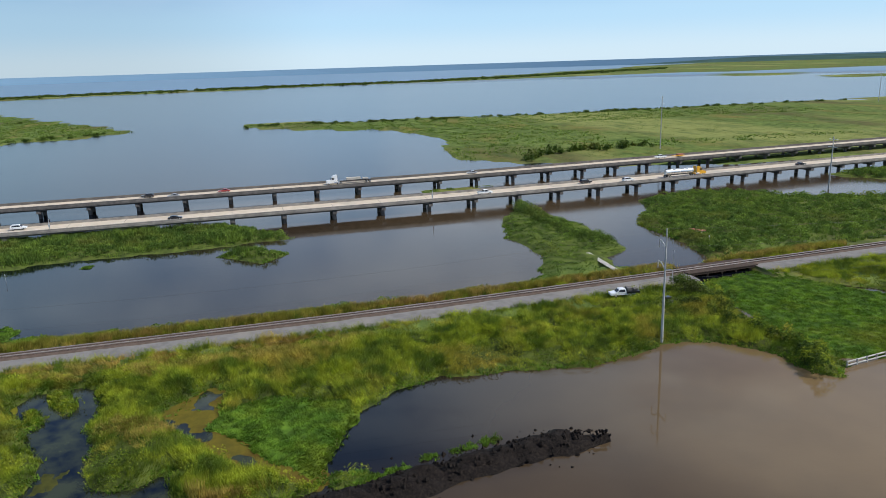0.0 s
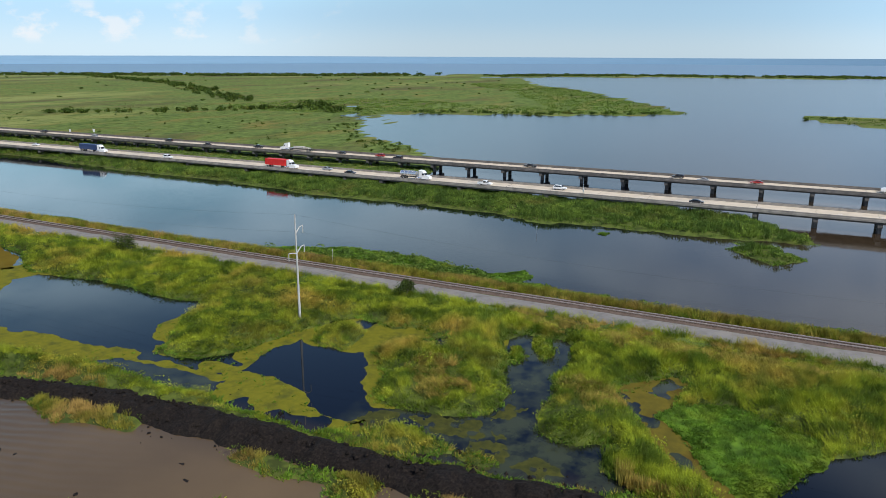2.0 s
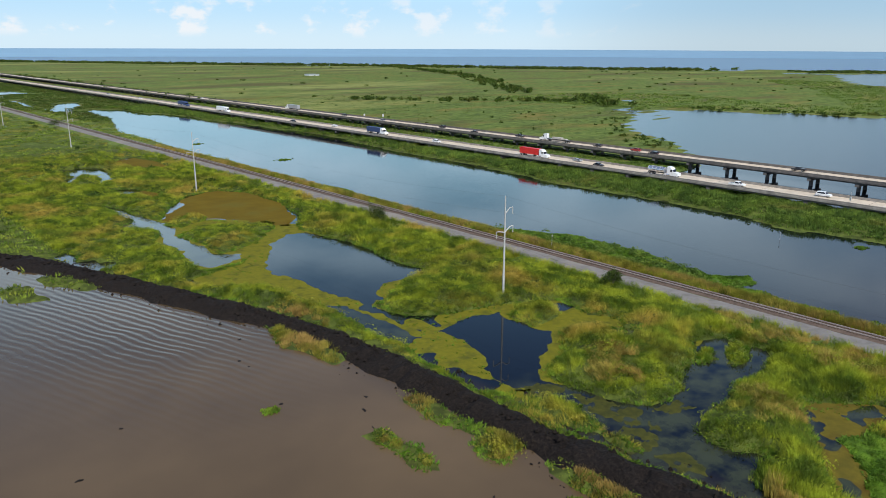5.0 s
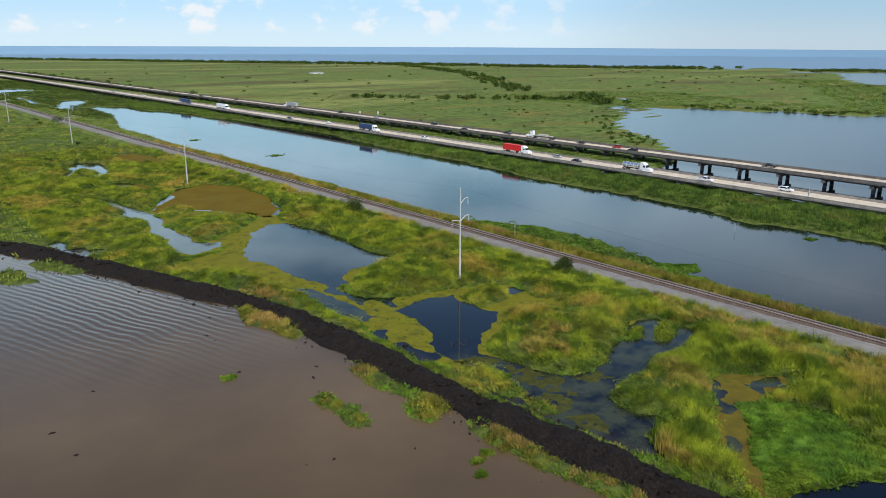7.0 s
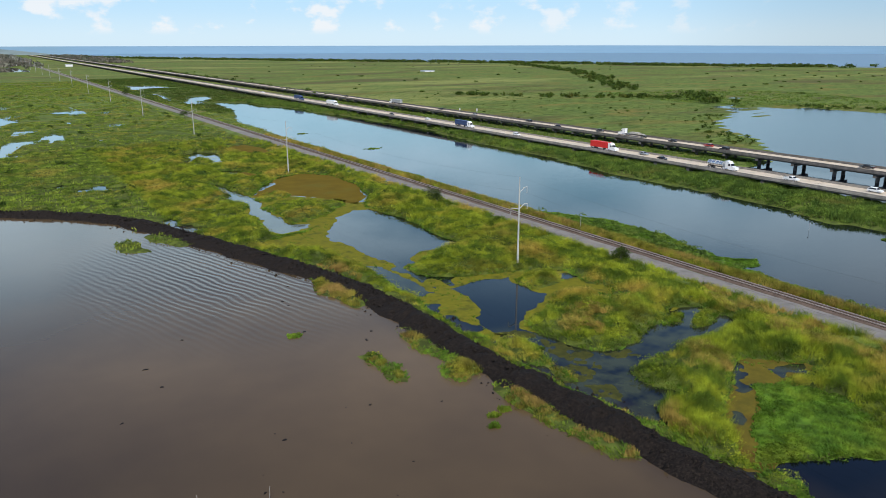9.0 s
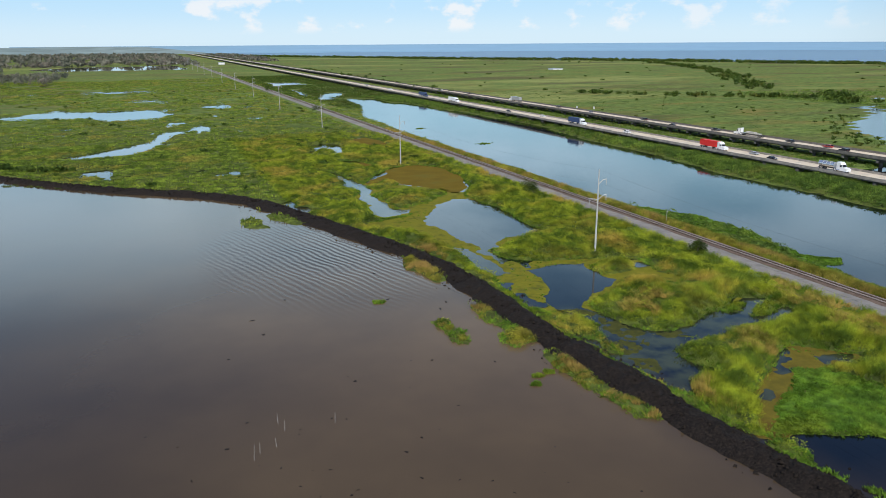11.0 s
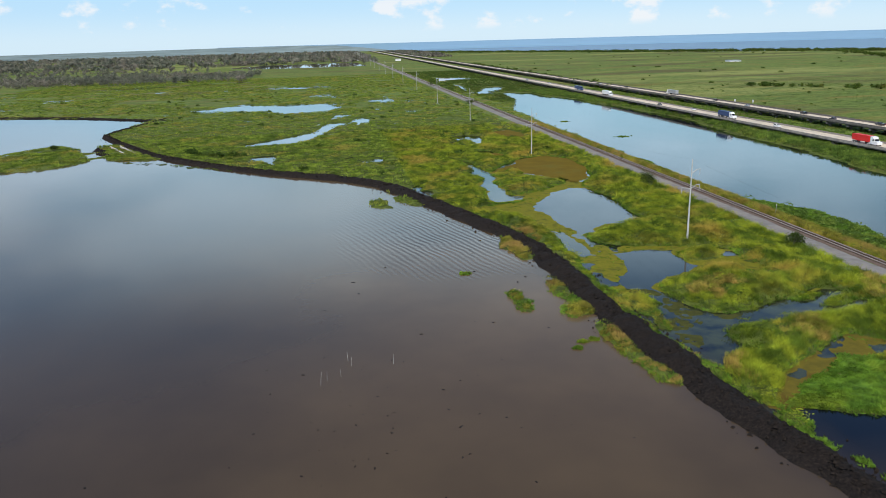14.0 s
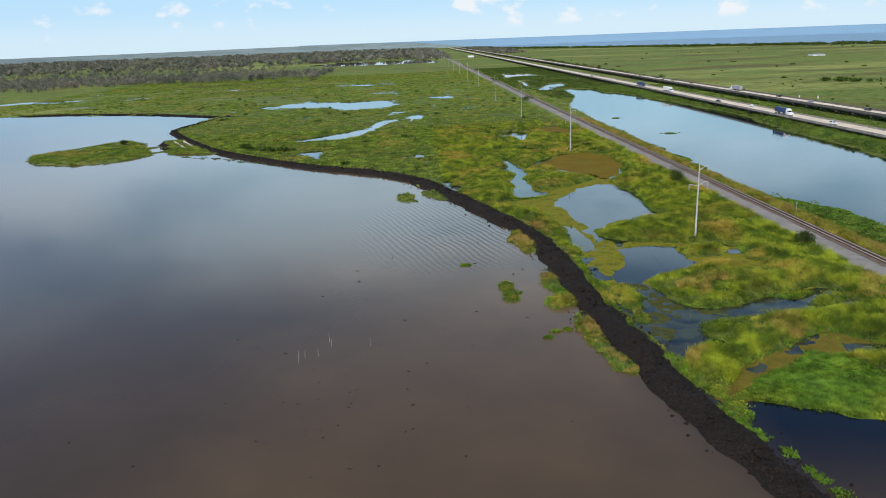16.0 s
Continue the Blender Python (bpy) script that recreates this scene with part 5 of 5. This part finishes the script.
# dead straw: broken patches on the hummocks, beside the road and on a reed edge by the bank
x, y, q = scatter(80, 129, 20, 105, 2.4, 44)
gh, L = ground_height(x, y)
ok = np.zeros(len(x), bool)
for p in SERE:
    ok |= inside(x + 2 * fbm(x, y, 6, 46), y + 2 * fbm(x, y, 6, 47), p) > 0
ok &= (L > 0.3) & (fbm(x, y, 3, 45) > -0.15)
blades("dead_reeds", x[ok], y[ok], gh[ok] + 0.25, 0.6 + 0.6 * q[ok], 18, 0.05, 0.7, STRAW, "flattened dead straw among the green reeds", "reeds", 48, 0.8)
pts, _ = along([(78.5, 61.5), (75, 59.5), (74, 56), (75, 52)], 0.3)
k = rng.integers(0, len(pts), 150)
blades("dead_reeds", pts[k, 0] + rng.normal(0.3, 0.5, 150), pts[k, 1] + rng.normal(0, 0.5, 150), np.full(150, 0.2), 1.7 + 0.6 * rng.random(150), 14, 0.06, 0.4, STRAW, "tall rusty brown dead reeds beside the mud bank", "reeds", 49, 0.15)
pts, _ = along([(79, 62.5), (77, 59), (76.5, 55), (77, 52)], 0.3)
k = rng.integers(0, len(pts), 240)
blades("reeds", pts[k, 0] + rng.normal(1.2, 1.0, 240), pts[k, 1] + rng.normal(0, 0.8, 240), np.full(240, 0.25), 1.4 + 0.6 * rng.random(240), 24, 0.055, 0.8, REED, "tall green reeds at the edge of the mud bank", "reeds", 52, 0.35)

# rounded weed clumps among the reeds
x, y, q = scatter(40, 128, -80, 420, 0.22, 33)
gh, L = ground_height(x, y)
bd = np.min(np.hypot(x[:, None] - bank_pts[None, ::3, 0], y[:, None] - bank_pts[None, ::3, 1]), 1)
ok = (L > 0.6) & (bd > 5) & (gh < 2.2) & (x < 126) & (fbm(x, y, 20, 39) + 0.8 * q > 0.1) & (inside(x, y, MAT_SOUTH) < 0) & (inside(x, y, MAT_NEAR) < 0)
x, y, gh, q = x[ok], y[ok], gh[ok], q[ok]
half = q > 0.45
for pick, mt, lab, sd in ((half, REED, "rounded clumps of light green marsh weeds", 34), (~half, BUSHLEAF, "rounded clumps of dark green marsh weeds", 35)):
    mounds("marsh_weeds", x[pick], y[pick], gh[pick], 1.1 + 1.7 * q[pick], 0.6 + 1.0 * q[pick][::-1], 64, 0.15, mt, lab, "weeds", sd)

# floating leaf mats
for nm, poly, dens, seed in (("near", MAT_NEAR, 3.4, 1), ("south", MAT_SOUTH, 2.2, 2), ("canal", MAT_CANAL, 3.6, 3)):
    p = np.array(poly)
    x, y, q = scatter(p[:, 0].min(), p[:, 0].max(), p[:, 1].min(), p[:, 1].max(), dens, seed + 50)
    ok = (inside(x + 1.5 * fbm(x, y, 5, 8), y + 1.5 * fbm(x, y, 5, 7), poly) > 0) & (fbm(x, y, 6, 77 + seed) > -0.55)
    x, y = x[ok], y[ok]
    z = np.maximum(ground_height(x, y)[0], 0.1)
    blades("water_hyacinth", x, y, z, 0.22 + 0.22 * rng.random(len(x)), 13, 0.15, 0.55, FLOATLEAF, "bright green floating water hyacinth leaves", "water plants", seed + 60, 0.9)

# small leaves dotted over the duckweed
x, y, q = scatter(60, 120, 60, 262, 0.22, 71)
ok = np.zeros(len(x), bool)
for p in (WET[0], WET[2]):
    ok |= inside(x, y, p) > 0.3
for p in OPEN[:3]:
    ok &= inside(x, y, p) < 0
ok &= fbm(x, y, 12, 73) > -0.1
blades("pennywort", x[ok], y[ok], np.full(ok.sum(), 0.02), 0.16 + 0.25 * q[ok], 6, 0.13, 0.4, FLOATLEAF, "small green leaves dotted over the duckweed", "water plants", 74, 0.9)

# leafy clumps along the inner foot of the mud bank
pts, _ = along([(73.7, 40.5), (74.6, 35), (75.2, 32), (76.6, 29), (77.4, 25), (78, 21), (80, 17)], 0.25)
k = rng.integers(0, len(pts), 260)
k = k[np.sin(k * 0.31) + 0.6 * np.sin(k * 0.11) > -0.25]
blades("pennywort", pts[k, 0] + rng.normal(0.2, 0.45, len(k)), pts[k, 1] + rng.normal(0, 0.4, len(k)), np.full(len(k), 0.02), np.full(len(k), 0.3), 9, 0.13, 0.45, FLOATLEAF, "small bright green leaf clumps at the foot of the mud bank", "water plants", 76, 0.8)

# fringe of floating leaves on the shores of the near water
x, y, q = scatter(40, 215, -110, 320, 1.7, 9)
L = level(x, y)
ok = (L > np.where(x < 125, -0.3, -0.7)) & (L < 1.3) & (fbm(x, y, 9, 61) > np.where((x > 60) & (x < 125), -0.45, 0.0)) & ((x < 120) | (x > 142))
blades("shore_weeds", x[ok], y[ok], np.maximum(0.0, ground_height(x[ok], y[ok])[0]), 0.25 + 0.25 * q[ok], 9, 0.14, 0.6, FLOATLEAF, "low bright green weeds along the water's edge", "water plants", 15, 0.8)

# berm, islets and peninsulas by the bridges
x, y, q = scatter(140, 300, -235, 720, 0.5, 21)
gh, L = ground_height(x, y)
ok = (L > 0.2) & (x - rail_bend(y) > 145) & ((x > 200) | (y < 70)) & ((np.abs(y + 39.5) > 3) | (x > 169)) & (q < np.where((y > 330) | (x > 256), 0.35, 1))
x, y, gh = x[ok], y[ok], gh[ok]
low = (x < 240) & (y < -5) & (y > -58)
ht = np.where(low, 0.35, 1.0) * (0.9 + 1.3 * np.clip(fbm(x, y, 15, 71) + 0.3, 0, 1)) * np.where(x > 250, 0.7, np.where(y > 50, 1.3, 0.7)) * np.clip(L[ok] / 3, 0.35, 1)
blades("reeds", x, y, gh, ht, 18, 0.12, 1.1, BANKREED, "green reeds on the banks below the bridges", "reeds", 7)

x, y, q = scatter(144, 250, -230, 720, 0.085, 36)
gh, L = ground_height(x, y)
ok = (L > 0.8) & ((x > 200) | (y < 190)) & ((np.abs(y + 39.5) > 5) | (x > 171)) & ((y > -5) | (y < -58) | (x > 240)) & (x - rail_bend(y) > 145)
mounds("marsh_weeds", x[ok], y[ok], gh[ok], 1.4 + 2.0 * q[ok], 0.7 + 1.3 * q[ok][::-1], 60, 0.3, BANKREED, "rounded clumps of bright green bank weeds", "weeds", 37)
# hedge of tall weeds on the spit below the trestle
pts, _ = along([(126, -49), (119, -47), (113, -43.5), (107, -42), (101, -43), (94, -44), (87, -44), (81, -43)], 0.5)
k = np.arange(0, len(pts), 3)
for sd, mt, lab in ((38, REED, "tall rounded hedge of light green weeds on a spit"), (39, BUSHLEAF, "dark green weeds within the spit's hedge")):
    x, y = pts[k, 0] + rng.normal(0, 1.1, len(k)), pts[k, 1] + rng.normal(0, 1.3, len(k))
    mounds("hedge", x, y, np.full(len(k), 0.1), 1.7 + 0.9 * rng.random(len(k)), 2.6 + 1.4 * rng.random(len(k)), 190 if sd == 38 else 230, 0.2, mt, lab, "hedge", sd)

# ridge of tall reeds on the weedy spit by the boardwalk
pts, _ = along([(238, -47), (222, -45), (206, -44.5), (190, -46.5), (174, -48.5)], 0.5)
k = np.arange(0, len(pts), 2)
for sd, mt, lab, per in ((141, BANKREED, "tall ridge of green reeds on a weedy spit", 190), (142, BUSHLEAF, "darker weeds within the ridge of reeds", 80)):
    x, y = pts[k, 0] + rng.normal(0, 1.4, len(k)), pts[k, 1] + rng.normal(0, 1.6, len(k))
    mounds("reed_ridge", x, y, np.full(len(k), 0.2), 2.4 + 1.2 * rng.random(len(k)), 2.4 + 1.3 * rng.random(len(k)), per, 0.22, mt, lab, "reeds", sd)

# open marsh further off
x, y, q = scatter(-420, 165, 330, 1250, 0.12, 22)
gh, L = ground_height(x, y)
ok = (L > 0.5) & ((x < 126) | (x > 141)) & (fbm(x, y, 40, 81) > -0.35)
blades("marsh_grass", x[ok], y[ok], gh[ok], 0.4 + 0.5 * q[ok], 7, 0.3, 2.0, FARGRASS, "distant green marsh grass in patches", "grass", 8)
x, y, q = scatter(-190, 66, 200, 420, 0.30, 26)
gh, L = ground_height(x, y)
bd = np.min(np.hypot(x[:, None] - bank_pts[None, ::3, 0], y[:, None] - bank_pts[None, ::3, 1]), 1)
ok = (L > 0.4) & (bd > 4) & (x < 40.5)
blades("marsh_grass", x[ok], y[ok], gh[ok], 0.4 + 0.55 * q[ok], 10, 0.2, 1.2, FARGRASS, "green marsh grass behind the mud bank", "grass", 9)
x, y, q = scatter(142, 246, 590, 1300, 0.10, 27)
gh, L = ground_height(x, y)
ok = (L > 0.6) & ((x > 152) | (y > 720))
blades("reeds", x[ok], y[ok], gh[ok], 0.7 + 0.7 * q[ok], 8, 0.35, 2.2, BUSHLEAF, "dark green weeds choking the end of the canal", "reeds", 28)
x, y, q = scatter(250, 620, -500, 760, 0.04, 23)
gh, L = ground_height(x, y)
ok = (L > 2) & ((x < 280) | (x > 297))
blades("marsh_grass", x[ok], y[ok], gh[ok], 0.15 + 0.2 * q[ok], 7, 0.3, 2.6, PLAINGRASS, "broad plain of green marsh grass", "grass", 10)


# reedy tips of the land round the lagoon
for x0, x1, y0, y1, dens, sd in ((560, 1300, 140, 620, 0.030, 29), (380, 720, -470, 60, 0.022, 30)):
    x, y, q = scatter(x0, x1, y0, y1, dens, sd)
    gh, L = ground_height(x, y)
    ok = (L > 1) & (L < 110)
    blades("marsh_grass", x[ok], y[ok], gh[ok], 0.5 + 0.7 * q[ok], 8, 0.5, 3.6, BANKREED, "dark green reeds along the lagoon's shores", "grass", sd + 60)


# shrubs
def shrub(x, y, z, r, h, label, seed, leaf=None):
    leaf = leaf or DARKLEAF
    s = thing("bush", label, "bush", pose(x, y, z))
    rg = np.random.default_rng(seed)
    v = np.concatenate([crown_arrays(rg.normal(0, r * 0.3), rg.normal(0, r * 0.3), h * (0.35 + 0.35 * rg.random()), r * 0.75, r * 0.75, h * 0.4, 330, 0.2, rg) for _ in range(6)]).reshape(-1, 3)
    part("foliage", mesh_of("foliage", v, np.arange(len(v)).reshape(-1, 3), leaf), leaf, s)
    stems = [tube((rg.normal(0, 0.15), rg.normal(0, 0.15), -0.2), (rg.normal(0, r * 0.4), rg.normal(0, r * 0.4), h * 0.7), 0.07, 0.03, 5) for _ in range(5)]
    part("stems", merge(*stems), BARK, s)


shrub(126.0, 207, 0.9, 3.8, 6.0, "dark green bush beside the gravel road", 1)
shrub(127.0, 121, 0.8, 2.2, 4.4, "dark green bush beside the gravel road", 2)
shrub(125, 567, 0.9, 6, 6.5, "large dark green bush beside the railway", 3)
shrub(124, -44, 0.6, 3.4, 4.4, "dense green bush at the end of the road", 4)
shrub(-148, 398, 0.4, 2.2, 3.0, "small dark bush on a grassy islet", 5)
shrub(129, 845, 0.8, 6, 8, "dark tree beside the railway", 7)
shrub(128.5, -45, 0.8, 3.0, 4.2, "dense green bush hiding the end of the trestle", 8, BUSHLEAF)
shrub(117, -40, 0.5, 2.8, 3.0, "dense green bush behind the parked trailer", 6)

spots = []
rs = np.random.default_rng(31)


def sow(n, x0, x1, y0, y1, r0, r1, h0, h1, keep=None):
    xs, ys = rs.uniform(x0, x1, n), rs.uniform(y0, y1, n)
    zz, LL = ground_height(xs, ys)
    for a, b, z, l in zip(xs, ys, zz, LL):
        if l > 1.5 and (keep is None or keep(a, b)):
            spots.append((a, b, z, rs.uniform(r0, r1), rs.uniform(h0, h1)))


def row(line, n, wide, r0, r1, h0, h1):
    pts, _ = along(line, 4)
    for i in rs.integers(0, len(pts), n):
        a, b = pts[i, 0] + rs.normal(0, wide), pts[i, 1] + rs.normal(0, wide)
        if np.hypot(a, b) > 1600 or level(np.array([a]), np.array([b]))[0] > 1.0:
            spots.append((a, b, 0.3, rs.uniform(r0, r1), rs.uniform(h0, h1)))


row([(362, -100), (380, -120), (384, -160), (386, -185)], 70, 4, 1.6, 3.6, 2, 5.5)
row([(1277, 1660), (990, 1092), (760, 780), (640, 610)], 190, 8, 4, 8, 4, 8)
row([(440, 680), (470, 625), (560, 540), (610, 490)], 60, 5, 3, 6, 3, 6)
row([(560, 430), (600, 480), (640, 530)], 30, 7, 4, 7, 4, 8)
row([(-64, 352), (-55, 343), (-46, 337), (-38, 334)], 26, 1.6, 1.8, 3.4, 2.0, 3.6)
row([(345, 246), (384, 290), (445, 340), (500, 368)], 60, 8, 1.2, 2.6, 1, 2.6)
row([(450, 3560), (720, 2920), (1062, 2220), (1350, 1740), (1520, 1262), (1720, 990)], 1300, 24, 5, 11, 4, 9)
row([(1790, 760), (1930, 550), (2060, -14), (2070, -450), (2260, -900), (2700, -1600)], 1100, 36, 5, 12, 2, 5)
row([(700, 48), (680, -100), (665, -300), (655, -600)], 150, 6, 2, 4.5, 1, 3.2)
row([(610, 380), (650, 260), (700, 150)], 90, 8, 2, 4.5, 1, 3)
row([(300, 700), (310, 900), (315, 1200), (330, 1600)], 90, 6, 3, 6, 3, 7)
sow(120, 560, 1500, 250, 1200, 2, 4.5, 1, 2.4, lambda a, b: b < 0.9 * a - 180)
sow(60, 330, 1300, 450, 1900, 2, 5, 1, 2.4)
sow(60, 305, 560, 210, 700, 1.2, 2.4, 0.8, 1.8)
sow(170, -330, 120, 250, 900, 1.2, 3.2, 1.0, 2.8)
growth("shrubs", spots, BUSHLEAF, "scattered dark green shrubs and far shore trees", "shrubs", 38, 0.3, 41)

spots = []
sow(1500, -900, -120, 1150, 1420, 3, 6, 8, 14, lambda a, b: b > 1130 + 0.12 * (a + 120))
sow(2600, -2600, 150, 1950, 4300, 9, 20, 9, 17)
sow(500, -1700, -500, 1020, 1500, 4, 8, 8, 14)
sow(400, -1100, -260, 1450, 1950, 3, 7, 5, 11)
sow(500, 60, 440, 2400, 4300, 8, 16, 6, 12, lambda a, b: not (120 < a < 310))
growth("swamp_woods", spots, WOODLEAF, "distant swamp woods with bare trunks, haze-pale grey green", "woods", 26, 0.34, 42)


# ---- films on the still water ----
def film(name, x0, x1, y0, y1, step, field, material, label, category):
    xs, ys = np.arange(x0, x1, step), np.arange(y0, y1, step)
    X, Y = np.meshgrid(xs, ys)
    v = field(X.ravel(), Y.ravel())
    z = np.clip(v * 0.08, -0.12, 0.03 if name != "hyacinth_mat" else 0.33) + 0.004
    f = grid_faces(len(xs), len(ys))
    f = f[(v[f] > -0.6).any(1)]
    used = np.unique(f)
    idx = np.zeros(len(z), int)
    idx[used] = np.arange(len(used))
    tagged(new(name, mesh_of(name, np.stack([X.ravel(), Y.ravel(), z], 1)[used], idx[f], material, True)), label, category, "", "stuff")


def duck_field(x, y):
    wx, wy = x + 1.3 * fbm(x, y, 6, 91), y + 1.3 * fbm(x, y, 6, 92)
    v = np.full(x.shape, -9.0)
    for p in (WET[0], WET[1], WET[3], WET[5]):
        v = np.maximum(v, inside(wx, wy, p) + 1.4)
    hole = np.full(x.shape, -9.0)
    for p in OPEN:
        hole = np.maximum(hole, inside(wx, wy, p))
    v = np.minimum(v, -hole)
    streak = fbm(x, y, 10, 95) - 0.36
    v = v + 0.9 * fbm(x, y, 2.2, 99, 2)
    return np.minimum(v, 1.0 - np.maximum(streak, 0) * 12)


film("duckweed", 58, 127, 40, 330, 0.55, duck_field, DUCK, "olive film of duckweed on the still pools", "duckweed")
def slick_field(x, y):
    v = np.full(x.shape, -9.0)
    for p in STREAKS:
        v = np.maximum(v, np.minimum(inside(x + 1.6 * fbm(x, y, 3, 93), y + 2.2 * fbm(x, y, 4, 94), p), 0.5))
    return v + 1.9 * fbm(x, y, 1.6, 103, 3) - 0.1


film("algae_slick", 62, 100, 66, 106, 0.4, slick_field, SLICK, "broken olive streaks of algae on a pool", "algae")


def ochre_field(x, y):
    wx, wy = x + 1.0 * fbm(x, y, 4, 91), y + 1.0 * fbm(x, y, 4, 92)
    v = inside(wx, wy, WET[2]) + 1.6
    wx, wy = x + 2.2 * fbm(x, y, 3, 191), y + 2.2 * fbm(x, y, 3, 192)
    for p in CHANNEL_CLEAR:
        v = np.minimum(v, 0.5 - inside(wx, wy, p))
    return np.minimum(v + 1.1 * fbm(x, y, 1.8, 97, 2), 1.0)


film("ochre_scum", 70, 116, 42, 72, 0.5, ochre_field, OCHRE, "ochre film of algae on a narrow channel", "scum")
film("hyacinth_mat", 82, 135, -112, -46, 0.8, lambda x, y: np.minimum(inside(x + 1.5 * fbm(x, y, 5, 8), y + 1.5 * fbm(x, y, 5, 7), MAT_SOUTH) + 0.3, 2), FLOATLEAF, "dense green mat of floating plants", "water plants")
film("hyacinth_mat", 74, 106, 35, 62, 0.6, lambda x, y: np.minimum(inside(x + 1.5 * fbm(x, y, 5, 8), y + 1.5 * fbm(x, y, 5, 7), MAT_NEAR) + 0.2, 2) * 2.0, FLOATLEAF, "dense green mat of floating plants by the mud bank", "water plants")
film("hyacinth_mat", 140, 160, 92, 188, 0.8, lambda x, y: np.minimum(inside(x + 1.5 * fbm(x, y, 5, 8), y + 1.5 * fbm(x, y, 5, 7), MAT_CANAL) + 0.3, 2), FLOATLEAF, "dense green mat of floating plants beside the railway", "water plants")
film("rusty_scum", 72, 122, 222, 294, 0.7, lambda x, y: np.minimum(inside(x + 3 * fbm(x, y, 9, 1), y + 5 * fbm(x, y, 9, 2), WET[4]) - 0.6 + 2.2 * fbm(x, y, 3.5, 6), 3), SCUM, "rust brown film of scum on a pool", "scum")

film("rusty_scum", 78, 124, 288, 402, 0.9, lambda x, y: np.minimum(np.maximum(inside(x + 2 * fbm(x, y, 7, 1), y + 3 * fbm(x, y, 7, 2), BROWN[0]), inside(x, y, BROWN[1])) + 1.0, 2), SCUM, "dark brown scum on small marsh pools", "scum")

# ---- debris on the lake ----
def lump(long, wide, high, n=14):
    """One uneven, sodden lump, its foot below the water."""
    bm = bmesh.new()
    for _ in range(n):
        a, r = rs.uniform(0, 2 * math.pi), rs.uniform(0.55, 1.0)
        bm.verts.new((math.cos(a) * r * long / 2, math.sin(a) * r * wide / 2, rs.uniform(-0.08, high * (1.15 - r))))
    hull = bmesh.ops.convex_hull(bm, input=bm.verts[:])
    loose = [g for g in hull["geom_interior"] + hull["geom_unused"] if isinstance(g, bmesh.types.BMVert)]
    bmesh.ops.delete(bm, geom=list(set(loose)), context="VERTS")
    return bm


x, y = rs.normal(18, 15, 110), rs.normal(52, 17, 110)
ok = level(x, y) < -4
x, y = x[ok][:84], y[ok][:84]
for i, (a, b) in enumerate(zip(x, y)):
    d = thing("driftwood", "dark waterlogged debris floating on the lake", "debris", pose(a, b, 0.0, 0, 0, rs.uniform(0, 180)), "floating debris")
    k = rs.uniform(0.14, 0.6)
    part("tangle", lump(k * rs.uniform(0.9, 1.8), k * rs.uniform(0.6, 1.1), 0.12), MUD, d)
for a, b in ((49.5, 149), (45.3, 137), (45, 140), (42.5, 121), (53.7, 114.5), (51, 111), (49, 106), (13, 119.5), (14, 111), (6.5, 101.7), (25, 84.5), (21.5, 129.5), (50, 82.5), (40, 87.5)):
    d = thing("driftwood", "dark waterlogged snag breaking the lake's surface", "debris", pose(a, b, 0.0, 0, 0, rs.uniform(0, 180)), "floating debris")
    part("tangle", lump(rs.uniform(0.7, 1.4), rs.uniform(0.5, 0.9), 0.2), MUD, d)
for i in range(6):
    a, b = 12 + rs.normal(0, 6), 68 + rs.normal(0, 4)
    s = thing("stake", "thin pale stake standing in the lake", "stake", pose(a, b, 0), "stakes")
    part("stick", tube((0, 0, -0.8), (rs.normal(0, 0.25), rs.normal(0, 0.25), rs.uniform(1.2, 2.4)), 0.028, 0.02, 5), PLANK, s)
for a, b, r in ((170, 345, 4.0), (208, 97, 1.6), (164, 430, 3), (40, 120, 1.2), (52.5, 72, 0.6), (54.3, 74.6, 0.5), (56.6, 75.2, 0.8), (62, 62.5, 0.6), (63.4, 62.4, 0.5), (57.3, 89.5, 0.7), (49, 96.5, 0.7)):
    xs, ys = a + rs.normal(0, r * 0.5, 40), b + rs.normal(0, r * 0.35, 40)
    blades("floating_weed", xs, ys, np.zeros(40), np.full(40, 0.4), 9, 0.2, 0.5, FLOATLEAF, "small raft of floating weeds", "water plants", int(a))

# a broken trail of mud and weeds off the spit
pts, _ = along([(-92, 338), (-72, 328), (-52, 312), (-34, 300), (-22, 288)], 0.4)
k = rs.integers(0, len(pts), 120)
k = k[np.sin(k * 0.23) > -0.2]
blades("floating_weed", pts[k, 0] + rs.normal(0, 1.2, len(k)) - 3, pts[k, 1] + rs.normal(0, 1.2, len(k)) - 4, np.zeros(len(k)), np.full(len(k), 0.4), 9, 0.25, 0.7, BUSHLEAF, "broken trail of dark weeds on the lake", "water plants", 88)
